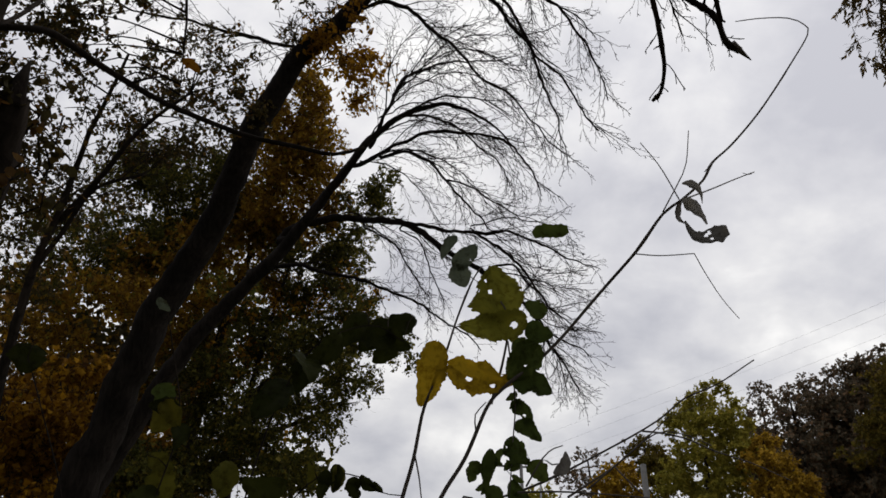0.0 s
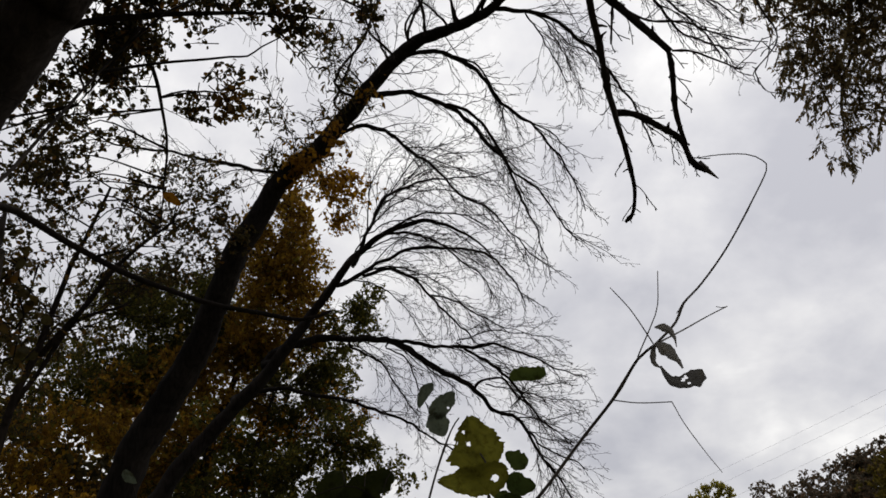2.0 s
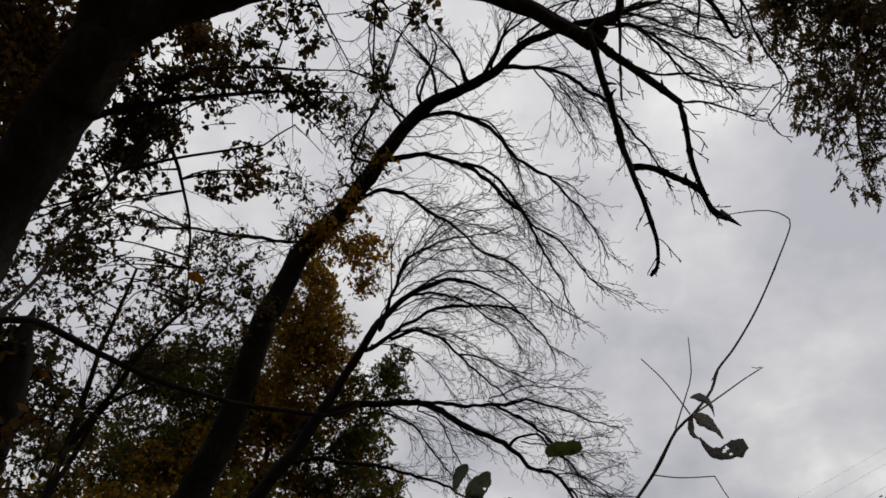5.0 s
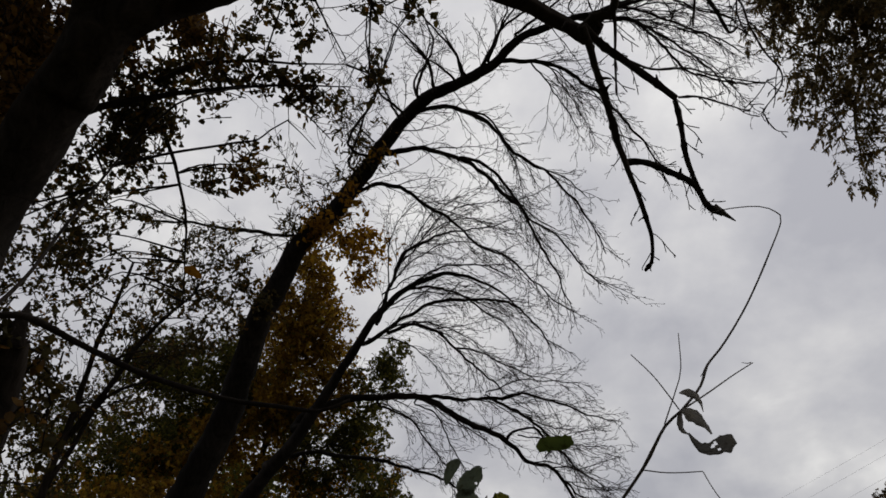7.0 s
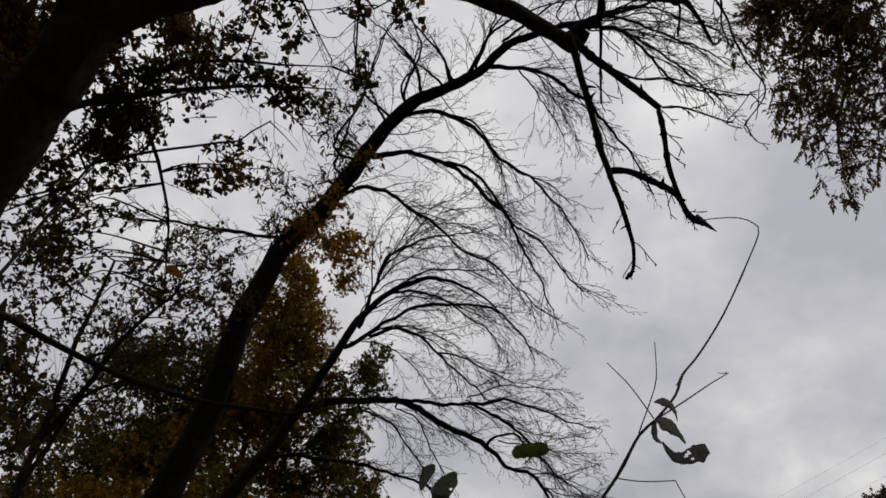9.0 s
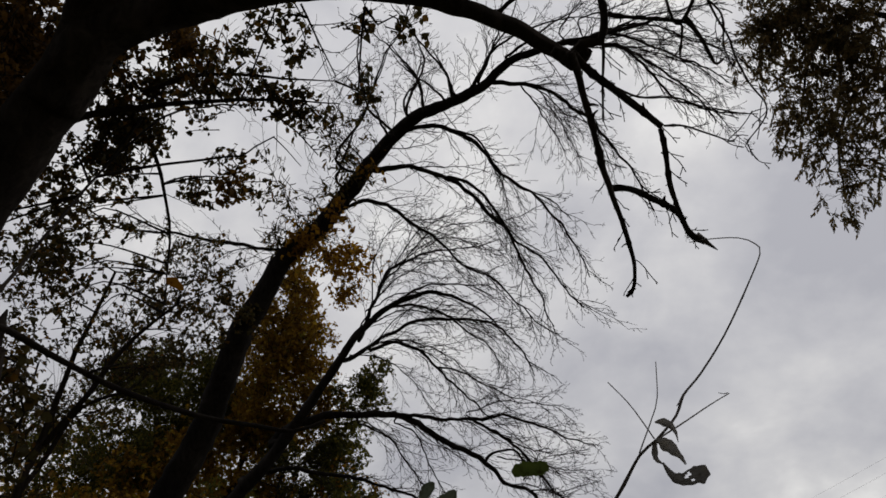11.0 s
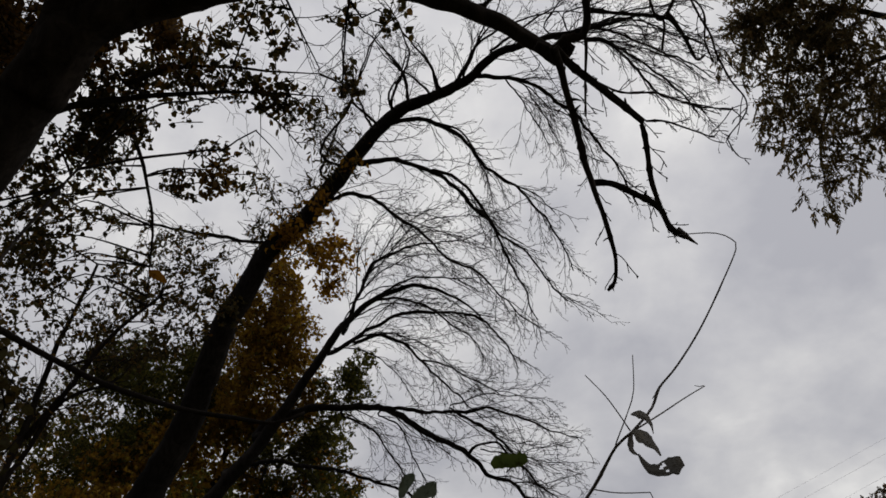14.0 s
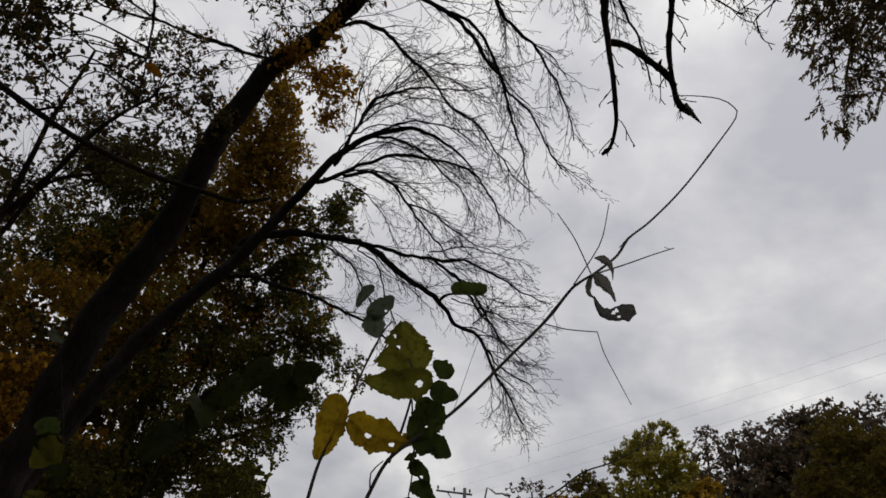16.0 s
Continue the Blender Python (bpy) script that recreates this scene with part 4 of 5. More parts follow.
leafy_tree("green_tree", "dense green tree turning yellow in the thicket",
    [([(-2.86, 12.03, -0.78), (-3.14, 12.16, 1.62), (-3.12, 11.95, 3.71), (-2.88, 11.70, 4.96), (-2.60, 11.38, 6.08), (-2.28, 11.08, 6.88)], 0.14), ([(-2.88, 11.70, 4.96), (-2.10, 11.65, 5.64), (-1.27, 11.57, 6.16)], 0.05), ([(-2.96, 11.66, 4.29), (-2.04, 11.76, 4.64), (-1.40, 11.76, 4.98)], 0.05)],
    [((-4.07, 11.05, 8.15), 1.03, 0.93, 1.6), ((-4.54, 10.84, 7.13), 0.81, 0.72, 1.5), ((-3.44, 11.65, 8.51), 0.78, 1.07, 2.0), ((-4.62, 11.20, 8.56), 0.68, 0.58, 1.4), ((-4.89, 11.51, 7.84), 1.55, 1.16, 1.1), ((-6.11, 11.37, 6.98), 1.55, 0.97, 0.5), ((-2.02, 11.66, 6.96), 0.81, 0.72, 1.5), ((-1.60, 11.53, 6.14), 0.78, 0.61, 1.5), ((-1.85, 11.29, 5.26), 1.00, 0.66, 1.5), ((-2.45, 11.41, 4.47), 1.08, 0.75, 1.15)]
    + [((-1.22, 11.10, 5.97), 0.58, 0.42, 1.0), ((-0.72, 11.29, 5.60), 0.42, 0.37, 0.5), ((-0.46, 10.40, 5.18), 0.24, 0.37, 0.35), ((-2.03, 11.14, 3.78), 0.64, 0.48, 0.9), ((-0.98, 10.69, 7.97), 0.48, 0.43, 1.1), ((-1.34, 10.81, 7.70), 0.52, 0.43, 1.0), ((-1.54, 11.06, 7.19), 0.43, 0.35, 1.2), ((-1.65, 11.24, 6.80), 0.52, 0.43, 1.6), ((-1.50, 11.52, 7.39), 0.45, 0.36, 0.8), ((-3.37, 11.43, 5.39), 0.95, 0.87, 1.5), ((-3.37, 10.81, 3.78), 1.11, 0.88, 2.4), ((-2.80, 12.28, 6.45), 1.03, 0.84, 1.0), ((-1.60, 11.49, 4.73), 0.33, 0.50, 0.8), ((-3.44, 11.40, 4.74), 0.55, 0.6, 1.6), ((-3.26, 11.61, 4.15), 0.6, 0.5, 1.2)],
    0.056, LEAF_GREEN, 33, "dense green leaves", simple=True, fat=0.65, extra=[([((-1.40, 11.14, 6.35), 0.68, 0.59, 0.25), ((-2.92, 11.14, 5.63), 1.01, 1.01, 0.2)], LEAF_GOLD)])
leafy_tree("golden_maple", "young tree with golden orange autumn leaves",
    [([(-3.97, 9.08, -0.28), (-4.27, 9.11, 1.33), (-4.39, 8.98, 2.57), (-4.33, 8.91, 3.19), (-4.25, 8.77, 3.95), (-4.18, 8.61, 4.54)], 0.09), ([(-4.33, 8.91, 3.19), (-4.62, 8.66, 3.67), (-4.84, 8.45, 3.98)], 0.03)],
    [((-4.21, 8.71, 4.19), 0.76, 0.48, 1.3), ((-4.34, 8.58, 3.65), 0.81, 0.54, 1.5), ((-4.33, 8.48, 3.05), 0.80, 0.53, 1.5), ((-5.10, 8.30, 3.94), 0.69, 0.83, 1.2)],
    0.075, LEAF_GOLD, 34, "golden orange leaves", simple=True, fat=0.7)
drooping = []
drooping += [((6.28, 7.69, 11.46), 0.97, 0.78, 1.1), ((5.94, 7.73, 11.88), 0.62, 0.6, 1.3), ((5.60, 8.04, 11.55), 0.3, 0.34, 0.7), ((6.85, 7.49, 11.24), 0.87, 1.07, 1.05), ((6.76, 8.02, 10.87), 0.68, 0.68, 0.6), ((6.21, 8.42, 10.89), 0.78, 0.68, 0.6)]
drooping += [((5.85, 8.58, 10.99), 0.53, 0.48, 0.8), ((6.05, 8.91, 10.54), 0.48, 0.44, 0.6), ((6.54, 8.83, 10.27), 0.78, 0.68, 0.6), ((6.58, 9.34, 9.68), 0.39, 0.53, 1.1), ((6.92, 8.94, 9.85), 0.58, 0.58, 0.6), ((5.41, 8.14, 11.61), 0.44, 0.68, 0.7)]
drooping += [((5.72, 8.93, 10.74), 0.34, 0.34, 0.5), ((5.44, 7.80, 11.86), 0.48, 0.58, 0.9), ((5.85, 7.59, 11.80), 0.48, 0.58, 1.0), ((7.33, 8.22, 10.25), 1.16, 1.55, 1.0), ((6.39, 6.94, 11.93), 1.75, 0.68, 1.0)]
leafy_tree("overhanging_oak", "tall tree with drooping dark leaf sprays",
    [([(9.5, 14.5, -0.1), (9.8, 14.0, 6.0)] + [(8.65, 8.51, 10.42), (8.34, 7.74, 11.38), (7.67, 7.25, 12.25)], 0.3), ([(8.06, 7.48, 11.05), (7.42, 7.14, 11.80), (6.76, 7.23, 12.19), (6.20, 7.69, 12.20), (5.91, 8.09, 12.07)], 0.06), ([(8.07, 7.85, 10.73), (7.46, 8.05, 11.07), (6.93, 8.53, 11.06), (6.70, 9.17, 10.62), (6.73, 9.77, 9.94)], 0.05), ([(7.57, 7.56, 11.38), (6.92, 7.67, 11.77), (6.36, 8.27, 11.66), (6.20, 9.05, 11.08)], 0.05)],
    drooping,
    0.105, LEAF_OAK, 35, "drooping dark leaf sprays", [], 15, fat=0.31, hang=0.9, paired=True, simple=True)


# the deeper wood behind, and unseen trees added beside and behind the viewer for shade
def wood_tree(place, clumps, mat, seed, label="dense dark tree backing the wood or shading it unseen", size=0.36):
    rng = np.random.default_rng(seed)
    root = tree_root("wood_tree", label, "trees of the deeper wood")
    wood = Wood()
    top = max(Vector(c[0]).z for c in clumps)
    foot = Vector((place[0], place[1], -0.1))
    line = curve_through([foot, foot + Vector((0.3, 0, top * 0.5)), foot + Vector((0.1, 0.2, top))], 0.5)
    wood.add(line, [0.2 * (1 - 0.85 * i / len(line)) for i in range(len(line))], 8, 0.1)
    part("trunk", wood.mesh("trunk"), BARK_DARK, root)
    wood = Wood()
    crown(root, wood, rng, clumps, size, mat, 12, "", line, fat=0.65, simple=True)
    part("limb_growth", wood.mesh("limb_growth"), TWIG, root, "", "stuff")


wood_tree((-5.0, 15.0), [((-4.59, 15.21, 7.65), 1.77, 2.00, 1.0), ((-3.44, 15.78, 5.08), 1.26, 1.71, 1.2), ((-3.06, 15.86, 6.93), 0.94, 1.41, 0.8), ((-3.79, 15.59, 2.11), 1.99, 2.22, 1.0)], LEAF_GREEN, 201, size=0.15)
wood_tree((-8.5, 13.5), [((-6.44, 14.93, 6.61), 1.88, 1.77, 0.8), ((-5.98, 15.21, 4.14), 2.06, 1.83, 2.2), ((-6.27, 13.19, 5.13), 1.97, 1.25, 1.8), ((-4.79, 14.94, 4.89), 1.44, 1.44, 1.6), ((-5.92, 14.41, 8.39), 1.41, 1.06, 0.8), ((-6.70, 13.42, 7.18), 1.55, 1.00, 1.6)], LEAF_RUST, 202, "rusty brown tree deeper in the wood", 0.15)
wood_tree((-11.0, 11.0), [((-8.50, 12.62, 6.59), 2.22, 2.55, 0.4), ((-7.59, 13.37, 3.81), 2.15, 1.93, 2.0), ((-9.37, 11.00, 8.43), 1.99, 2.22, 0.9), ((-5.58, 13.77, 6.04), 1.61, 1.50, 1.4), ((-5.40, 11.53, 6.03), 0.5, 0.5, 1.2), ((-5.08, 11.90, 5.40), 0.7, 0.5, 1.4)], LEAF_DARK, 203, size=0.15)
# From here on, trees added out of view to keep skylight off the trunks.
wood_tree((-12.0, 5.0), [((-12, 5, 5), 3.5, 3.0, 1.0), ((-11.5, 5.5, 9.5), 3.0, 3.0, 1.0)], LEAF_DARK, 204)
wood_tree((-10.0, -1.5), [((-10, -1.5, 5), 3.5, 3.5, 1.0), ((-10, -1, 10), 3.0, 3.0, 1.0)], LEAF_GREEN, 205)
wood_tree((0.5, -8.0), [((0.5, -8, 5), 4.0, 4.0, 1.3), ((0.5, -7.5, 10.5), 4.0, 3.5, 1.3)], LEAF_DARK, 207)
wood_tree((7.0, -8.0), [((7, -8, 5), 4.0, 4.0, 1.2), ((7, -8, 10.5), 3.5, 3.5, 1.2)], LEAF_GREEN, 208)
wood_tree((-3.0, -4.0), [((-3, -4, 6.5), 3.0, 2.5, 1.2), ((-2.5, -3.5, 11), 3.5, 2.5, 1.2)], LEAF_DARK, 209)
wood_tree((3.5, -5.0), [((3.5, -5, 6), 3.0, 2.5, 1.2), ((3.5, -4.5, 11), 3.5, 2.5, 1.2)], LEAF_GREEN, 210)
wood_tree((-5.5, -1.8), [((-5.3, -2.0, 5.5), 2.2, 2.6, 1.3), ((-4.6, -1.6, 9.5), 2.6, 2.4, 1.3)], LEAF_DARK, 211)
wood_tree((-6.5, -6.5), [((-6.5, -6.5, 4.5), 3.5, 3.5, 1.0), ((-6, -6.5, 9.5), 3.5, 3.0, 1.0)], LEAF_DARK, 206)


# ---- far trees, poles and wires ----
def far_tree(name, label, centre, rh, rv, mat, cover, seed, ragged=0.24, size=0.2):
    rng = np.random.default_rng(seed)
    root = tree_root(name, label, "trees across the field")
    c = Vector(centre)
    wood = Wood()
    foot = Vector((c.x, c.y, -0.1))
    line = curve_through([foot, foot.lerp(c, 0.5) + Vector((rng.normal(0, 0.3), 0, 0)), c + Vector((0, 0, rv * 0.6))], 0.8)
    wood.add(line, [0.3 * (1 - 0.85 * i / len(line)) for i in range(len(line))], 8, 0.1)
    part("trunk", wood.mesh("trunk"), BARK_DARK, root)
    wood = Wood()
    # a shaded heart of leaves with lumpy boughs round it
    crown(root, wood, rng, [(c - Vector((0, 0, 0.12 * rv)), rh * 0.86, rv * 0.84, 2.0 * min(1.1, cover))], size * 1.6, mat, 16, "", line, fat=0.7, simple=True, even=2.0, name="inner_crown")
    clumps = []
    for _ in range(60):
        d = Vector(rng.normal(size=3))
        d.z = abs(d.z) if rng.random() < 0.4 else d.z
        d.normalize()
        k = rng.uniform(0.6, 0.88)
        q = c + Vector((d.x * rh * k, d.y * rh * k, d.z * rv * k))
        s = rng.uniform(ragged * 0.7, ragged * 1.35)
        clumps.append((q, rh * s, rh * s * 0.9, cover * 0.8))
    crown(root, wood, rng, clumps, size, mat, 20, "", line, fat=0.7, simple=True, even=0.8)
    part("limb_growth", wood.mesh("limb_growth"), TWIG, root, "", "stuff")


far_list = [
    ("green_maple", "rounded green tree turning yellow across the field", (13.78, 42.82, 11.4), 2.72, 4.05, LEAF_FAR, 2.0),
    ("golden_tree", "golden orange autumn tree across the field", (15.55, 39.7, 9.55), 1.3, 2.5, LEAF_FAR_GOLD, 1.3),
    ("brown_tree", "tall dark brown half bare tree", (21.68, 54.42, 14.59), 2.49, 4.78, LEAF_FAR_BROWN, 0.5),
    ("brown_tree", "tall dark brown autumn tree", (22.25, 51.09, 13.61), 2.31, 4.47, LEAF_FAR_BROWN, 0.75),
    ("brown_tree", "tall dark brown autumn tree", (24.59, 52.13, 14.22), 2.39, 5.05, LEAF_FAR_BROWN, 1.1),
    ("brown_tree", "tall dark brown autumn tree", (25.79, 50.40, 14.62), 2.72, 5.17, LEAF_FAR_BROWN, 1.1),
    ("green_maple", "broad dark olive tree", (22.40, 38.04, 10.40), 3.05, 4.62, LEAF_FAR_OLIVE, 1.15),
    ("brown_tree", "tall dark brown autumn tree", (27.62, 49.34, 14.95), 2.72, 5.38, LEAF_FAR_BROWN, 1.1),
    ("brown_tree", "tall dark brown autumn tree", (29.43, 48.35, 14.24), 3.13, 5.5, LEAF_FAR_BROWN, 1.05),
    ("brown_tree", "tall dark brown autumn tree", (31.61, 47.01, 14.02), 3.39, 5.4, LEAF_FAR_BROWN, 1.05),
    ("brown_tree", "low dark brown tree under the taller ones", (26.00, 55.36, 11.83), 6.14, 3.32, LEAF_FAR_BROWN, 1.1),
    ("golden_tree", "low golden autumn tree across the field", (9.6, 46.34, 10.05), 1.6, 1.75, LEAF_FAR_GOLD, 1.2),
    ("green_maple", "dark green tree beside the pole", (14.1, 57.24, 12.8), 2.0, 3.70, LEAF_FAR_OLIVE, 1.8),
    ("brown_tree", "small grey half bare tree", (10.60, 60.49, 12.70), 2.58, 3.40, LEAF_FAR_BROWN, 0.34),
    ("green_maple", "low green tree far across the field", (8.00, 68.87, 11.47), 3.39, 2.91, LEAF_FAR, 0.9),
    ("golden_tree", "low golden tree far across the field", (4.29, 69.60, 8.13), 3.39, 2.91, LEAF_FAR_GOLD, 0.7),
    ("golden_tree", "low golden brown tree beside the maple", (17.0, 40.3, 8.75), 1.25, 1.75, LEAF_FAR_GOLD, 1.1),
]
for i, (name, label, centre, rh, rv, mat, cover) in enumerate(far_list):
    far_tree(name, label, centre, rh, rv, mat, cover, 100 + i, size=0.125 if i < 2 else 0.26 if i == 10 else 0.15 if i < 14 or i > 15 else 0.3)


def pole(name, label, top, r, cross=None):
    root = tagged(new(name), label, "pole")
    t = Vector(top)
    w = Wood()
    w.add([Vector((t.x, t.y, -0.1)), Vector((t.x, t.y, t.z * 0.5)), t], [r * 1.35, r * 1.15, r], 12)
    part("post", w.mesh("post"), POLE, root)
    if cross:
        a, b = (Vector(q) for q in cross)
        w = Wood()
        w.add([a, b], [0.07, 0.07], 4)
        part("crossarm", w.mesh("crossarm"), POLE, root)
        for u in (0.05, 0.5, 0.93):
            q = a.lerp(b, u)
            w = Wood()
            w.add([q, q + Vector((0, 0, 0.12)), q + Vector((0, 0, 0.14)), q + Vector((0, 0, 0.3))], [0.03, 0.03, 0.07, 0.05], 8)
            part("insulator", w.mesh("insulator"), CERAMIC, root)
        w = Wood()
        w.add([a.lerp(b, 0.3), Vector((t.x, t.y, t.z - 1.6))], [0.03, 0.03], 5)
        part("brace", w.mesh("brace"), METAL, root)
    return root


pole("utility_pole", "grey weathered wooden utility pole among the trees", (9.65, 40.01, 10.04), 0.14)
pole("utility_pole", "wooden utility pole with a crossarm and insulators", (4.56, 48.69, 12.15), 0.1, [(2.89, 48.86, 11.95), (5.01, 48.72, 11.80)])


def street_lamp():
    root = tagged(new("street_lamp"), "street lamp with a curved metal arm", "lamp")
    tip = (7.74, 53.30, 12.91)
    bend = (7.02, 53.39, 12.95)
    foot = (6.26, 53.63, 12.21)
    w = Wood()
    w.add(curve_through([(foot[0], foot[1], -0.1), foot, bend, tip], 0.4), [0.06] * 200, 8)
    part("post", w.mesh("post"), METAL, root)
    w = Wood()
    w.add([Vector(bend).lerp(Vector(tip), 0.7), Vector(tip), Vector(tip) + (Vector(tip) - Vector(bend)) * 0.3], [0.07, 0.12, 0.05], 8)
    part("lamp_head", w.mesh("lamp_head"), METAL, root)


street_lamp()
for ends in ([(14.97, 19.05, 11.11), (15.59, 23.39, 12.16), (12.76, 34.97, 13.32), (3.17, 48.68, 12.68)], [(14.98, 19.23, 10.73), (15.60, 23.56, 11.76), (12.77, 35.14, 12.80), (3.74, 48.78, 12.05)], [(15.00, 19.45, 10.23), (15.61, 23.79, 11.20), (12.78, 35.36, 12.09), (5.01, 48.71, 11.86)]):
    w = Wood()
    w.add(curve_through(ends, 1.0), [0.003] * 400, 5)
    tagged(part("power_line", w.mesh("power_line"), WIRE), "thin dark overhead power line", "cable", "overhead lines")


# ---- the shrub and sapling close to the viewer ----
def blade(name, base, tip, width, mat, parent, curl=0.15, fold=0.2, turn=0.0, holes=0, seed=0, teeth=12, label=""):
    """One toothed leaf from its foot to its tip, gently folded and curled, with eaten holes."""
    rng = random.Random(seed)
    a, b = Vector(base), Vector(tip)
    axis = b - a
    long = axis.length
    axis.normalize()
    # each blade is turned flat towards the camera's standing point
    to_viewer = Vector((0, 0, 1.5)) - (a + b) * 0.5
    up = (to_viewer - axis * to_viewer.dot(axis)).normalized()
    up.rotate(Matrix.Rotation(turn, 3, axis))
    flat = axis.cross(up)
    n, m = (84, 30) if holes else (30, 8)
    v, f = [], []
    bend = rng.uniform(-0.1, 0.1)
    for i in range(n + 1):
        u = i / n
        shape = max(0.03, math.sin(math.pi * (0.02 + 0.97 * u ** 0.8))) ** 0.62 * (1 - 0.12 * u)
        for j in range(m + 1):
            w = 2 * j / m - 1
            saw = (u * teeth + 0.37 * (w > 0)) % 1.0
            tooth = 1 + (0.1 * (0.6 - saw) + 0.34 * noise.noise((u * 4.5, (w > 0) * 5, seed * 3.1)) + 0.12 * noise.noise((u * 17, (w > 0) * 5, seed * 1.3))) * abs(w) ** 4
            x = w * 0.5 * width * shape * tooth
            z = fold * abs(w) * width * 0.5 * shape - curl * long * (u - 0.45) ** 2 * 2 + 0.10 * width * noise.noise((u * 3, w * 1.5, seed * 1.7)) + 0.03 * width * noise.noise((u * 11, w * 5, seed))
            v.append(a + axis * long * (u + 0.05 * noise.noise((w * 3, seed, u))) + flat * (x + bend * long * math.sin(math.pi * u)) + up * z)
    gone = [(rng.uniform(0.15, 0.85), rng.uniform(-0.8, 0.8), rng.uniform(0.022, 0.055)) for _ in range(holes)]
    for i in range(n):
        for j in range(m):
            u, w = (i + 0.5) / n, 2 * (j + 0.5) / m - 1
            if any(math.hypot(u - hu, (w - hw) * 0.5 * width / long) < hr * (1 + 0.4 * noise.noise((u * 20, w * 9, seed))) for hu, hw, hr in gone):
                continue
            k = i * (m + 1) + j
            f.append((k, k + 1, k + m + 2, k + m + 1))
    me = bpy.data.meshes.new(name)
    me.from_pydata([tuple(q) for q in v], [], f)
    me.polygons.foreach_set("use_smooth", [True] * len(f))
    return part(name, me, mat, parent, label)


def stalk(lines, tip, parent):
    """A thin leaf stalk from the nearest wood to the foot of a leaf."""
    b = Vector(tip)
    a = min(lines, key=lambda q: (q - b).length)
    mid = a.lerp(b, 0.5) + Vector((0, 0, 0.15 * (b - a).length))
    limb(parent, "stalk", [tuple(a), tuple(mid), tuple(b)], 0.0011, 0.0007, BARK_DARK, 5, 0.0, 0.02)


def curled(name, points, widths, mat, parent, holes, seed):
    """A withered leaf bent along a line, cupped, with torn edges."""
    rng = random.Random(seed)
    path = curve_through(points, 0.0016)
    n, m = len(path) - 1, 8
    v, f = [], []
    gone = [(rng.uniform(0.5, 0.85), rng.uniform(-0.5, 0.5), rng.uniform(0.03, 0.05)) for _ in range(holes)]
    for i, q in enumerate(path):
        u = i / n
        k = min(len(widths) - 2, int(u * (len(widths) - 1)))
        w0 = u * (len(widths) - 1) - k
        half = 0.5 * (widths[k] * (1 - w0) + widths[k + 1] * w0)
        ahead = (path[min(n, i + 1)] - path[max(0, i - 1)]).normalized()
        # the flat side faces where the camera stands
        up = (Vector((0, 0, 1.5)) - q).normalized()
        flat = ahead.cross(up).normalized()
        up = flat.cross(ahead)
        for j in range(m + 1):
            w = 2 * j / m - 1
            torn = 1 + 0.3 * noise.noise((u * 9, (w > 0) * 4.0, seed * 2.3)) * abs(w) ** 3
            v.append(q + flat * half * w * torn + up * (half * 0.5 * w * w + 0.15 * half * noise.noise((u * 6, w * 2, seed))))
    for i in range(n):
        for j in range(m):
            u, w = (i + 0.5) / n, 2 * (j + 0.5) / m - 1
            if any(math.hypot(u - hu, (w - hw) * 0.22) < hr for hu, hw, hr in gone):
                continue
            k = i * (m + 1) + j
            f.append((k, k + 1, k + m + 2, k + m + 1))
    me = bpy.data.meshes.new(name)
    me.from_pydata([tuple(q) for q in v], [], f)
    me.polygons.foreach_set("use_smooth", [True] * len(f))
    return part(name, me, mat, parent)


def blade_material(name, low, high, through_light=0.5):
    m, t, s = material(name)
    info = t.nodes.new("ShaderNodeObjectInfo")
    tone = ramp(t, info.outputs["Random"], [(0, low), (1, high)])
    co = t.nodes.new("ShaderNodeTexCoord")
    spots = node(t, "ShaderNodeTexNoise", Scale=60, Detail=5, Roughness=0.7)
    veins = node(t, "ShaderNodeTexVoronoi", Scale=130)
    for n in (spots, veins):
        t.links.new(co.outputs["Object"], n.inputs["Vector"])
    tint = ramp(t, spots.outputs[0], [(0.32, (0.35, 0.25, 0.15)), (0.5, (1, 1, 1)), (0.75, (1.2, 1.1, 0.9))])
    mul = t.nodes.new("ShaderNodeMixRGB")
    mul.blend_type = "MULTIPLY"
    mul.inputs[0].default_value = 0.8
    t.links.new(tone, mul.inputs[1])
    t.links.new(tint, mul.inputs[2])
    t.links.new(mul.outputs[0], s.inputs["Base Color"])
    s.inputs["Roughness"].default_value = 0.7
    s.inputs["Specular IOR Level"].default_value = 0.06
    bump = node(t, "ShaderNodeBump", Strength=0.3, Distance=0.002)
    t.links.new(veins.outputs[0], bump.inputs["Height"])
    t.links.new(bump.outputs[0], s.inputs["Normal"])
    glow = t.nodes.new("ShaderNodeBsdfTranslucent")
    t.links.new(mul.outputs[0], glow.inputs[0])
    mix = t.nodes.new("ShaderNodeMixShader")
    mix.inputs[0].default_value = through_light
    t.links.new(s.outputs[0], mix.inputs[1])
    t.links.new(glow.outputs[0], mix.inputs[2])
    t.links.new(mix.outputs[0], t.nodes["Material Output"].inputs[0])
    return m


